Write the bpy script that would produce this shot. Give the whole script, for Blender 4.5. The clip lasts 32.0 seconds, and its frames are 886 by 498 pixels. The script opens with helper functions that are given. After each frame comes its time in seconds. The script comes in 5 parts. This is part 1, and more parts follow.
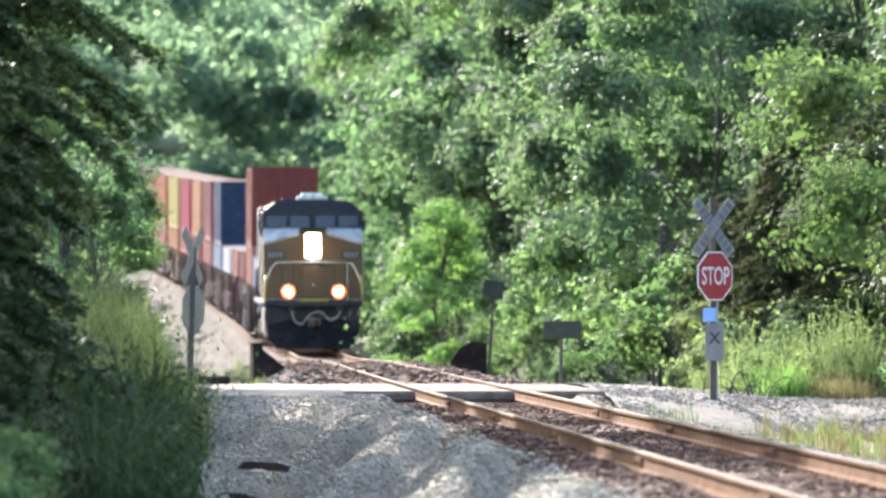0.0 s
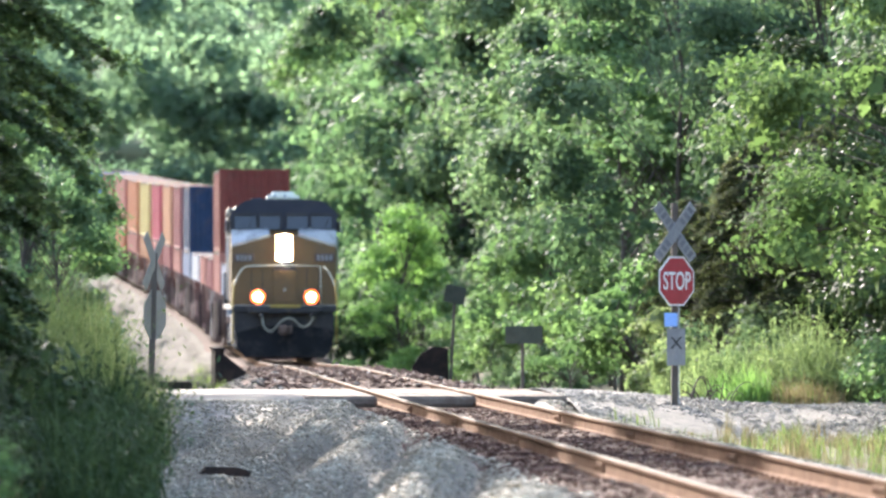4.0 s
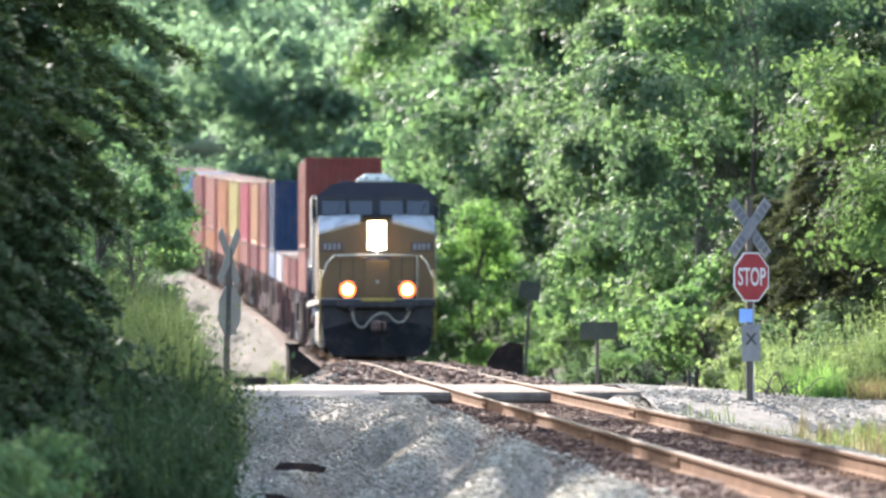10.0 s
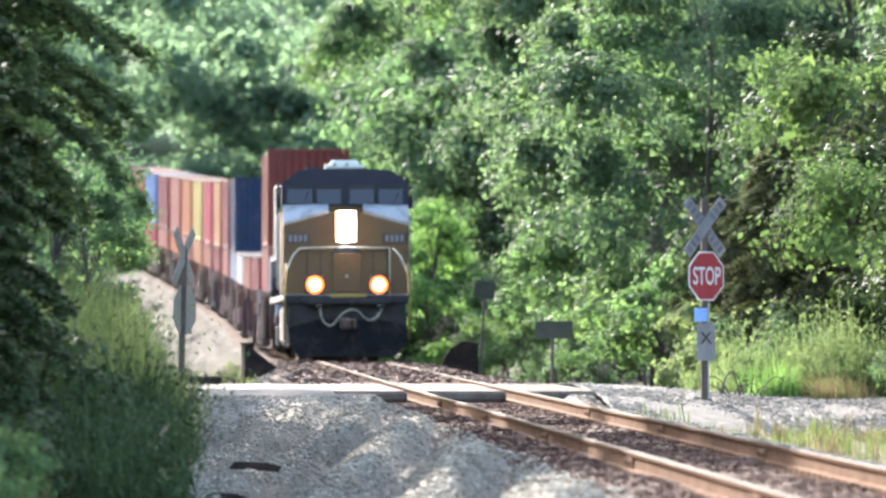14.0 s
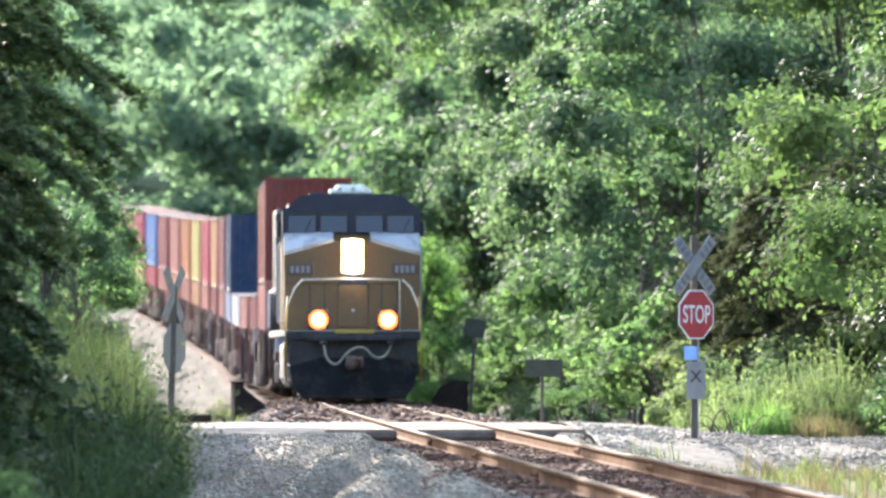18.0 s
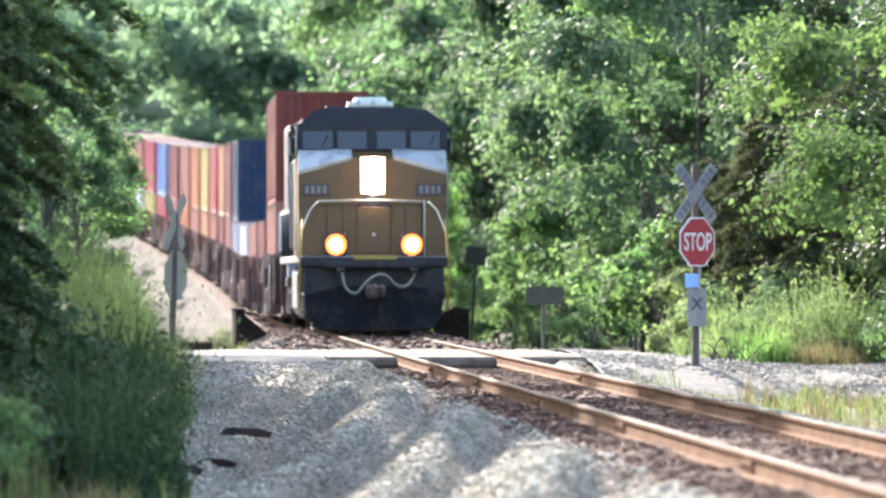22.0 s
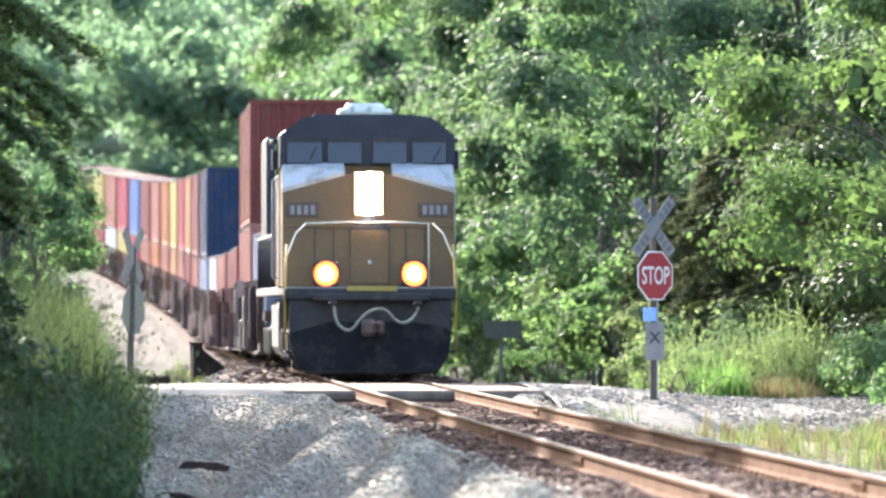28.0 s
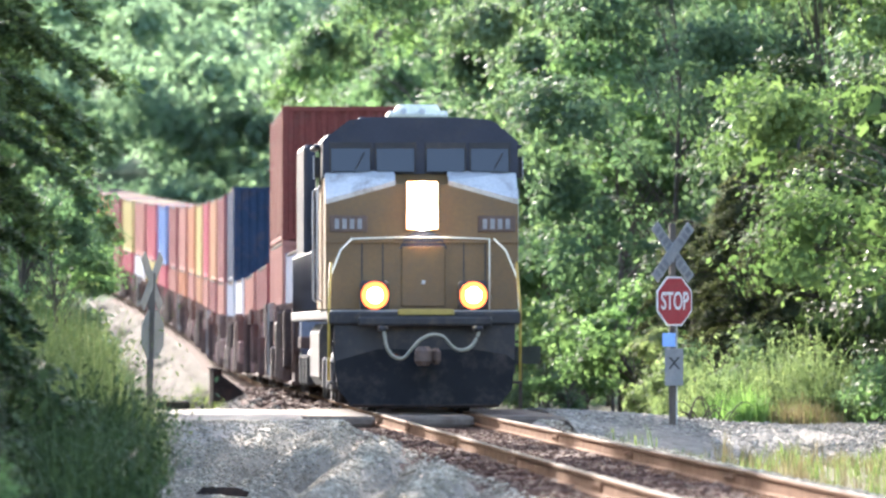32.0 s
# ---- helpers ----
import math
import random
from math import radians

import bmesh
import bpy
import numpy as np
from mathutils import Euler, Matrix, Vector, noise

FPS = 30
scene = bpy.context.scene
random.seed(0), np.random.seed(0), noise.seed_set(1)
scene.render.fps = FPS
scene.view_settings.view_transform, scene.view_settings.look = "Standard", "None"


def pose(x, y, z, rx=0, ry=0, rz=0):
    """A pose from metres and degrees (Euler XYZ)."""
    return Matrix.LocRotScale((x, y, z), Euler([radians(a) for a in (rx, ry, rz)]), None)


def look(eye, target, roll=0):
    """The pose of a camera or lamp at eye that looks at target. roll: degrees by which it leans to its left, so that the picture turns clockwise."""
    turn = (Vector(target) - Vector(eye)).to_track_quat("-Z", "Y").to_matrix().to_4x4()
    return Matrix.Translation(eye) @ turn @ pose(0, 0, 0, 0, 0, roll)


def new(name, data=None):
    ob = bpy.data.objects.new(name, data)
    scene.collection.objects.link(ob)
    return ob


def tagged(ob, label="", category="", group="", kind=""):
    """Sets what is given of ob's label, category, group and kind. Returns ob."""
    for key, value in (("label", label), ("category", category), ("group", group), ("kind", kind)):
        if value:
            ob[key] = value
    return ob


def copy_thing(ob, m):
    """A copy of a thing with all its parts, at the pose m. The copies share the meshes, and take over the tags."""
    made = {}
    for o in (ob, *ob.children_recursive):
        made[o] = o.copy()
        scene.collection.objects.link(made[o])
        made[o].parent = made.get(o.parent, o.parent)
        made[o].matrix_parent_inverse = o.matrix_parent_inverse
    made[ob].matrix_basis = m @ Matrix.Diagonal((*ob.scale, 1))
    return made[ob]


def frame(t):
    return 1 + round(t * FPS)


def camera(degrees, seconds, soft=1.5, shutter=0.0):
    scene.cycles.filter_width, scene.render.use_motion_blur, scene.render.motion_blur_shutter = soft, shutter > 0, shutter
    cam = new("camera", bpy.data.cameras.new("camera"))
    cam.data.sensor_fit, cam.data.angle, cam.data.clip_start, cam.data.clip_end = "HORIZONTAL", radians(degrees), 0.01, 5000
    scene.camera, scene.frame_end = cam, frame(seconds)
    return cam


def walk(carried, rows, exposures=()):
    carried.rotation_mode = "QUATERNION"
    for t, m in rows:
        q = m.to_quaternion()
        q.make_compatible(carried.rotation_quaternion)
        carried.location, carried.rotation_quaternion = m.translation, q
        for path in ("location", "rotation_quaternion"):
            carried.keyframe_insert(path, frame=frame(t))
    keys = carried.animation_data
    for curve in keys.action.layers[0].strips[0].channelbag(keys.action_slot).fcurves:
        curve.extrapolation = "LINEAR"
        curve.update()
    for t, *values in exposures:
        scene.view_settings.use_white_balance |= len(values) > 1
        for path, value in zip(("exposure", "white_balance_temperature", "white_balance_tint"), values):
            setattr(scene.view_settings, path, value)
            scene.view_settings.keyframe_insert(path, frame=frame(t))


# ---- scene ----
EYE = (0.0, 0.0, 1.25)
FOCAL = 12000.0          # focal length in units of 1568 to the picture's width
cam = camera(math.degrees(2 * math.atan(784 / FOCAL)), 32.0, soft=2.6)
cam.data.dof.use_dof = True
cam.data.dof.focus_distance = 100.0
cam.data.dof.aperture_fstop = 3.5
# hand sway of the long lens: seconds, sideways, downwards (same units as FOCAL)
SWAY = [
    (0, 0, 0), (0.5, -4.6, -23), (1, 18.3, -35.2), (1.5, 1.5, -38.3), (2, -29.1, 22.9),
    (2.5, -13.8, 16.8), (3, -39.8, 13.8), (3.5, -68.9, 10.7), (5.5, -64.4, 7.6), (6, -79.7, 27.5),
    (6.5, -52.1, 56.6), (7, 1.5, 49), (7.5, 39.8, 32.1), (8, 84.2, -3.1), (8.5, 94.9, -32.2),
    (9, 107.2, -56.7), (9.5, 82.6, -49), (10, 64.3, 1.5), (10.5, 84.2, 10.7), (11, 85.7, -1.6),
    (11.5, 59.7, -38.3), (12, 38.2, -42.9), (12.5, 7.6, -47.5), (13, -1.6, -1.6), (13.5, 7.6, 59.7),
    (14, -15.4, 0), (14.5, -36.8, -41.4), (15, -46, -29.1), (15.5, -59.8, -12.3), (17.5, -16.6, 36.8),
    (18, -33.4, 68), (18.5, -16, 113.9), (19, -4.3, 70.5), (19.5, -2.8, 35.8), (20, -13, 6.7),
    (20.5, 4.4, 3.7), (21, 15.6, 9.8), (21.5, -9.4, -40.7), (22, -31.4, -60.6), (22.5, -33.9, -22.9),
    (23, -22.7, -4.5), (23.5, -57.4, 6.2), (24, -55.9, 3.1), (24.5, -66.6, 30.7), (25, -70.1, 37.9),
    (25.5, -95.1, 26.6), (27.5, -112.5, 7.8), (28, -106, -0.7), (28.5, -91.8, -4.1), (29, -86.5, 13.1),
    (29.5, -92.5, 43.4), (30, -74.2, 38), (30.5, -65, 56.4), (31, -78, 44.5), (31.5, -76.1, 30.8),
    (32, -71.9, 44.5),
]


def aim(dx, dy):
    """The camera's pose for a sway of (dx, dy)."""
    return look(EYE, (549.0 - dx, FOCAL, EYE[2] + 104.0 + dy))


walk(cam, [(t, aim(dx, dy)) for t, dx, dy in SWAY], exposures=[(0.0, 2.46, 6150, 16), (12.0, 2.52, 6150, 16), (18.0, 2.58, 6150, 16), (24.0, 2.66, 6150, 16), (32.0, 2.74, 6150, 17)])

# ------------------------------------------------------------------ light
SUN_DIR = Vector((-0.66, 2.4, 1.05)).normalized()
elevation = math.asin(SUN_DIR.z)
azimuth = math.atan2(SUN_DIR.x, SUN_DIR.y)
world = bpy.data.worlds.new("sky")
scene.world = world
world.use_nodes = True
wn = world.node_tree
sky = wn.nodes.new("ShaderNodeTexSky")
sky.sky_type = "NISHITA"
sky.sun_disc = False
sky.sun_elevation = elevation
sky.sun_rotation = azimuth
sky.dust_density = 2.0
wn.links.new(sky.outputs["Color"], wn.nodes["Background"].inputs["Color"])
wn.nodes["Background"].inputs["Strength"].default_value = 0.15
sun_data = bpy.data.lights.new("sun", "SUN")
sun_data.energy = 3.4
sun_data.angle = radians(0.6)
sun_data.color = (1.0, 0.93, 0.80)
sun = new("sun", sun_data)
sun.matrix_world = look(tuple(SUN_DIR * 60), (0, 0, 0))

# ------------------------------------------------------------------ materials
def nodes_of(name):
    m = bpy.data.materials.new(name)
    m.use_nodes = True
    nt = m.node_tree
    return m, nt, nt.nodes["Principled BSDF"]


def ramp(nt, src, stops):
    r = nt.nodes.new("ShaderNodeValToRGB")
    el = r.color_ramp.elements
    while len(el) < len(stops):
        el.new(0.5)
    for e, (p, c) in zip(el, stops):
        e.position = p
        e.color = (*c, 1)
    nt.links.new(src, r.inputs["Fac"])
    return r.outputs["Color"]


def noise_tex(nt, scale, detail=5.0, rough=0.6, world_space=False, stretch=None):
    tc = nt.nodes.new("ShaderNodeTexCoord")
    src = tc.outputs["Object"]
    if world_space:
        src = nt.nodes.new("ShaderNodeNewGeometry").outputs["Position"]
    if stretch:
        mp = nt.nodes.new("ShaderNodeMapping")
        mp.inputs["Scale"].default_value = stretch
        nt.links.new(src, mp.inputs["Vector"])
        src = mp.outputs["Vector"]
    n = nt.nodes.new("ShaderNodeTexNoise")
    n.inputs["Scale"].default_value = scale
    n.inputs["Detail"].default_value = detail
    n.inputs["Roughness"].default_value = rough
    nt.links.new(src, n.inputs["Vector"])
    return n.outputs["Fac"]


def mix_col(nt, fac, a, b, blend="MIX"):
    mx = nt.nodes.new("ShaderNodeMix")
    mx.data_type = "RGBA"
    mx.blend_type = blend
    for i, v in ((0, fac), (6, a), (7, b)):
        if isinstance(v, (int, float)):
            mx.inputs[i].default_value = v
        elif isinstance(v, tuple):
            mx.inputs[i].default_value = (*v, 1)
        else:
            nt.links.new(v, mx.inputs[i])
    return mx.outputs[2]


def bump(nt, bsdf, src, strength, dist):
    b = nt.nodes.new("ShaderNodeBump")
    b.inputs["Strength"].default_value = strength
    b.inputs["Distance"].default_value = dist
    nt.links.new(src, b.inputs["Height"])
    nt.links.new(b.outputs["Normal"], bsdf.inputs["Normal"])


def surface(name, c1, c2, rough=0.6, metal=0.0, scale=2.0, fine=30.0, dirt=None, dirt_amount=0.5,
            bump_strength=0.3, bump_dist=0.01, world_space=False, stretch=None, spec=0.5):
    """Two-scale varied paint, metal, timber or stone, with patches of dirt."""
    m, nt, bsdf = nodes_of(name)
    big = noise_tex(nt, scale, 6, 0.65, world_space, stretch)
    small = noise_tex(nt, fine, 4, 0.6, world_space, stretch)
    col = ramp(nt, big, [(0.3, c1), (0.7, c2)])
    lo = tuple(0.72 for _ in range(3))
    col = mix_col(nt, 0.6, col, ramp(nt, small, [(0.3, lo), (0.7, (1.15, 1.15, 1.15))]), "MULTIPLY")
    if dirt:
        d = noise_tex(nt, scale * 2.3, 8, 0.7, world_space, stretch)
        f = ramp(nt, d, [(0.5, (0, 0, 0)), (0.72, (dirt_amount,) * 3)])
        col = mix_col(nt, f, col, dirt)
    nt.links.new(col, bsdf.inputs["Base Color"])
    rr = nt.nodes.new("ShaderNodeMapRange")
    rr.inputs[3].default_value = max(0.05, rough - 0.15)
    rr.inputs[4].default_value = min(1.0, rough + 0.15)
    nt.links.new(small, rr.inputs[0])
    nt.links.new(rr.outputs[0], bsdf.inputs["Roughness"])
    bsdf.inputs["Metallic"].default_value = metal
    bsdf.inputs["Specular IOR Level"].default_value = spec
    bump(nt, bsdf, small, bump_strength, bump_dist)
    return m


def leaf_material(name, dark, mid, light, gloss=0.62, clear=0.42, sheen=0.06, mottle=0.75):
    """Thin leaves: every leaf its own green, light shining through."""
    m, nt, bsdf = nodes_of(name)
    geo = nt.nodes.new("ShaderNodeNewGeometry")
    col = ramp(nt, geo.outputs["Random Per Island"], [(0.0, dark), (0.55, mid), (1.0, light)])
    big = noise_tex(nt, 0.55, 3, 0.6, True)
    col = mix_col(nt, mottle, col, ramp(nt, big, [(0.3, (0.62, 0.72, 0.6)), (0.7, (1.25, 1.15, 0.95))]), "MULTIPLY")
    info = nt.nodes.new("ShaderNodeObjectInfo")
    col = mix_col(nt, 0.5, col, ramp(nt, info.outputs["Random"], [(0.0, (0.75, 0.85, 0.8)), (1.0, (1.2, 1.12, 0.95))]), "MULTIPLY")
    nt.links.new(col, bsdf.inputs["Base Color"])
    bsdf.inputs["Roughness"].default_value = gloss
    bsdf.inputs["Specular IOR Level"].default_value = sheen
    tr = nt.nodes.new("ShaderNodeBsdfTranslucent")
    warm = mix_col(nt, 1.0, col, (1.3, 1.5, 1.05), "MULTIPLY")
    nt.links.new(warm, tr.inputs["Color"])
    mx = nt.nodes.new("ShaderNodeMixShader")
    mx.inputs[0].default_value = clear
    nt.links.new(bsdf.outputs[0], mx.inputs[1])
    nt.links.new(tr.outputs[0], mx.inputs[2])
    nt.links.new(mx.outputs[0], nt.nodes["Material Output"].inputs["Surface"])
    return m


def glow_material(name, colour, strength):
    m, nt, bsdf = nodes_of(name)
    bsdf.inputs["Base Color"].default_value = (*colour, 1)
    bsdf.inputs["Emission Color"].default_value = (*colour, 1)
    bsdf.inputs["Emission Strength"].default_value = strength
    return m


LEAF_NEAR = leaf_material("leaf_broad", (0.076, 0.114, 0.080), (0.108, 0.155, 0.108), (0.160, 0.215, 0.140), 0.62, 0.48)
LEAF_YOUNG = leaf_material("leaf_young", (0.088, 0.138, 0.074), (0.118, 0.178, 0.092), (0.162, 0.230, 0.122), 0.62, 0.50)
# leaves of shaded plants: part of the shade is in this darker green
LEAF_SHADE_TONE = leaf_material("leaf_shade_tone", (0.032, 0.050, 0.026), (0.048, 0.072, 0.036), (0.078, 0.110, 0.050), 0.6, 0.25)
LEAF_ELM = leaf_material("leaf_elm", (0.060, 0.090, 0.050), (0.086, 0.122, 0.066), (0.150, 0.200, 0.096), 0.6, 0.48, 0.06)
LEAF_LIME = leaf_material("leaf_lime", (0.135, 0.225, 0.09), (0.17, 0.275, 0.11), (0.205, 0.32, 0.135), 0.65, 0.48)
LEAF_BRIGHT = leaf_material("leaf_bright", (0.072, 0.112, 0.054), (0.102, 0.150, 0.072), (0.152, 0.208, 0.098), 0.75, 0.40, 0.03)
LEAF_MID = leaf_material("leaf_woodland", (0.082, 0.130, 0.086), (0.108, 0.162, 0.106), (0.142, 0.200, 0.130), 0.65, 0.50)
# far leaves: distance haze is put into a paler, bluer green
LEAF_HAZE = leaf_material("leaf_haze", (0.148, 0.204, 0.166), (0.156, 0.213, 0.173), (0.166, 0.224, 0.180), 0.85, 0.68, 0.02, 0.25)
LEAF_PALE = leaf_material("leaf_pale", (0.112, 0.146, 0.088), (0.150, 0.188, 0.114), (0.205, 0.245, 0.150), 0.7, 0.48, 0.04)
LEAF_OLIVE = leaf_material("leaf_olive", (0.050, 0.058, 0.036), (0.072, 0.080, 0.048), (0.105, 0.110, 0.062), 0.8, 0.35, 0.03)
GRASS = leaf_material("grass_blade", (0.084, 0.108, 0.050), (0.124, 0.150, 0.072), (0.205, 0.215, 0.118), 0.6, 0.45)
GRASS_DRY = leaf_material("dry_grass_blade", (0.14, 0.10, 0.075), (0.20, 0.148, 0.11), (0.28, 0.215, 0.16), 0.7, 0.3, 0.03)
BARK = surface("bark", (0.045, 0.037, 0.028), (0.09, 0.075, 0.058), 0.9, 0, 3, 25, None, 0, 0.9, 0.03, stretch=(1, 1, 0.25))
MEADOW = surface("undergrowth", (0.055, 0.085, 0.045), (0.095, 0.130, 0.070), 0.95, 0, 0.4, 6, (0.07, 0.075, 0.04), 0.6, 1.0, 0.1, True, spec=0.03)
# gravel bank past the road, tree shade put into its darker colour
BANK_SHADE = surface("shaded_bank", (0.075, 0.066, 0.054), (0.135, 0.120, 0.098), 0.95, 0, 0.9, 12, (0.06, 0.065, 0.035), 0.8, 1.0, 0.05, True, spec=0.03)
# the dark patches stand for tree shadows as well as dirt and weeds
GRAVEL = surface("ballast_bed", (0.155, 0.135, 0.10), (0.265, 0.232, 0.174), 0.9, 0, 0.55, 16, (0.055, 0.05, 0.04), 0.85, 1.0, 0.04, True, spec=0.08)
FOULED = surface("fouled_ballast", (0.050, 0.024, 0.015), (0.092, 0.046, 0.030), 0.95, 0, 1.8, 20, (0.19, 0.145, 0.115), 0.6, 1.0, 0.04, True, spec=0.08)
SOIL = surface("soil", (0.085, 0.075, 0.045), (0.14, 0.125, 0.070), 0.95, 0, 0.7, 9, (0.07, 0.10, 0.03), 0.8, 1.0, 0.05, True, spec=0.08)
ROADMAT = surface("road_gravel", (0.155, 0.138, 0.112), (0.27, 0.243, 0.20), 0.95, 0, 1.3, 9, (0.08, 0.075, 0.06), 0.7, 0.9, 0.05, True, spec=0.12)
PANEL = surface("crossing_panel", (0.115, 0.086, 0.065), (0.215, 0.170, 0.132), 0.9, 0, 1.4, 16, (0.10, 0.065, 0.048), 0.7, 0.8, 0.02, True, spec=0.1)
CONCRETE = surface("concrete", (0.26, 0.24, 0.215), (0.38, 0.36, 0.32), 0.85, 0, 1.2, 18, (0.24, 0.21, 0.18), 0.6, 0.5, 0.01)
RAIL_RUST = surface("rail_rust", (0.15, 0.080, 0.043), (0.225, 0.128, 0.073), 0.9, 0.0, 2.0, 40, (0.09, 0.045, 0.027), 0.85, 0.5, 0.006, spec=0.02)
RAIL_HEAD = surface("rail_head", (0.050, 0.036, 0.025), (0.085, 0.060, 0.042), 0.75, 0.0, 3.0, 40, (0.10, 0.065, 0.04), 0.5, 0.1, 0.002, spec=0.04)
TIE = surface("tie_timber", (0.075, 0.042, 0.03), (0.14, 0.080, 0.056), 0.95, 0, 4.0, 30, (0.20, 0.13, 0.09), 0.5, 0.8, 0.01, stretch=(0.3, 1, 1), spec=0.03)
COUPLER = surface("coupler_steel", (0.07, 0.045, 0.035), (0.13, 0.085, 0.065), 0.7, 0.3, 4.0, 30, (0.20, 0.12, 0.08), 0.4, 0.2, 0.004)
IRON = surface("bridge_iron", (0.02, 0.016, 0.015), (0.045, 0.033, 0.028), 0.9, 0.0, 1.5, 25, (0.09, 0.05, 0.035), 0.6, 0.4, 0.006, spec=0.05)
GOLD = surface("gold_paint", (0.105, 0.056, 0.016), (0.145, 0.080, 0.022), 0.5, 0, 0.9, 14, (0.085, 0.058, 0.032), 0.6, 0.06, 0.004)
NAVY = surface("navy_paint", (0.021, 0.024, 0.036), (0.034, 0.036, 0.050), 0.5, 0, 1.2, 18, (0.055, 0.048, 0.044), 0.5, 0.06, 0.004, spec=0.2)
SILVER = surface("grey_white_paint", (0.40, 0.40, 0.39), (0.52, 0.51, 0.49), 0.5, 0, 1.2, 20, (0.16, 0.13, 0.11), 0.85, 0.06, 0.004)
BLACKISH = surface("running_gear_black", (0.014, 0.013, 0.014), (0.034, 0.031, 0.030), 0.7, 0.1, 1.8, 22, (0.11, 0.075, 0.05), 0.5, 0.3, 0.006)
PLOW = surface("plow_black", (0.007, 0.007, 0.008), (0.015, 0.0145, 0.0155), 0.85, 0.0, 1.3, 16, (0.075, 0.058, 0.047), 0.5, 0.12, 0.004, spec=0.2)
CREAM = surface("cream_paint", (0.66, 0.64, 0.50), (0.76, 0.74, 0.60), 0.5, 0, 2.0, 20, (0.35, 0.31, 0.24), 0.4, 0.1, 0.004)
YELLOW = surface("safety_yellow", (0.30, 0.205, 0.035), (0.40, 0.28, 0.05), 0.5, 0, 2.0, 25, (0.25, 0.19, 0.07), 0.5, 0.1, 0.003)
HOSE = surface("hose_rubber", (0.19, 0.185, 0.14), (0.30, 0.29, 0.22), 0.6, 0, 8.0, 50, (0.15, 0.13, 0.10), 0.5, 0.1, 0.002)
WHITE = surface("sign_white", (0.66, 0.66, 0.64), (0.78, 0.78, 0.76), 0.5, 0, 3.0, 30, (0.36, 0.32, 0.26), 0.4, 0.05, 0.002)
OLDWHITE = surface("weathered_white", (0.16, 0.16, 0.165), (0.25, 0.25, 0.25), 0.6, 0, 3.0, 30, (0.25, 0.23, 0.20), 0.5, 0.05, 0.002)
SIGNRED = surface("sign_red", (0.29, 0.016, 0.024), (0.37, 0.026, 0.034), 0.4, 0, 4.0, 30, (0.30, 0.06, 0.055), 0.4, 0.03, 0.001)
SIGNBLUE = surface("sign_blue", (0.20, 0.38, 0.80), (0.26, 0.45, 0.86), 0.4, 0, 4.0, 30, None, 0, 0.03, 0.001)
FADED = surface("faded_ink", (0.10, 0.10, 0.11), (0.17, 0.17, 0.18), 0.7, 0, 5.0, 30, None, 0, 0.02, 0.001)
INK = surface("ink_black", (0.018, 0.018, 0.018), (0.03, 0.03, 0.03), 0.6, 0, 5.0, 30, None, 0, 0.02, 0.001)
SIGNBACK = surface("bare_sign_metal", (0.19, 0.175, 0.135), (0.26, 0.24, 0.19), 0.65, 0.0, 4.0, 30, (0.26, 0.2, 0.14), 0.5, 0.05, 0.001)
DULL = surface("dull_sign_metal", (0.050, 0.056, 0.042), (0.080, 0.086, 0.066), 0.85, 0.0, 4.0, 30, (0.09, 0.07, 0.05), 0.5, 0.05, 0.001, spec=0.1)
POSTWOOD = surface("post_timber", (0.06, 0.048, 0.038), (0.11, 0.09, 0.072), 0.9, 0, 5.0, 40, None, 0, 0.6, 0.008, stretch=(1, 1, 0.2))
POSTSTEEL = surface("galvanised_steel", (0.30, 0.31, 0.31), (0.42, 0.43, 0.43), 0.45, 0.6, 5.0, 40, (0.2, 0.13, 0.09), 0.4, 0.05, 0.001)
LAMP_GLOW = glow_material("headlight_glow", (1.0, 0.86, 0.62), 30.0)
DITCH_GLOW = glow_material("ditch_light_glow", (1.0, 0.78, 0.5), 18.0)
# orange halo of the ditch lights, as an emissive colour
HALO_GLOW = glow_material("halo_glow", (1.0, 0.15, 0.025), 0.75)
# headlight glare, given to a panel that glows by itself
GLARE_GLOW = glow_material("glare_glow", (1.0, 0.62, 0.30), 3.0)
GLASS, _nt, _b = nodes_of("windscreen_glass")
_b.inputs["Base Color"].default_value = (0.012, 0.014, 0.018, 1)
_b.inputs["Metallic"].default_value = 0.0
_b.inputs["Roughness"].default_value = 0.08
_b.inputs["Specular IOR Level"].default_value = 0.4


def box_paint(name, c):
    return surface(name, tuple(v * 0.72 for v in c), c, 0.8, 0, 0.7, 12, (0.13, 0.08, 0.06), 0.5, 0.08, 0.004, spec=0.05)


PAINTS = {
    "red": box_paint("container_rust_red", (0.21, 0.06, 0.048)),
    "blue": box_paint("container_blue", (0.035, 0.056, 0.105)),
    "maroon": box_paint("container_maroon", (0.26, 0.085, 0.085)),
    "tan": box_paint("container_tan", (0.48, 0.25, 0.14)),
    "crimson": box_paint("container_crimson", (0.42, 0.085, 0.11)),
    "yellow": box_paint("container_yellow", (0.50, 0.40, 0.16)),
    "orange": box_paint("container_orange", (0.46, 0.19, 0.10)),
    "green": box_paint("container_green", (0.10, 0.27, 0.16)),
    "azure": box_paint("container_azure", (0.13, 0.22, 0.42)),
    "salmon": box_paint("container_salmon", (0.40, 0.175, 0.14)),
    "white": box_paint("container_white", (0.62, 0.60, 0.58)),
    "grey": box_paint("container_grey", (0.30, 0.32, 0.38)),
}


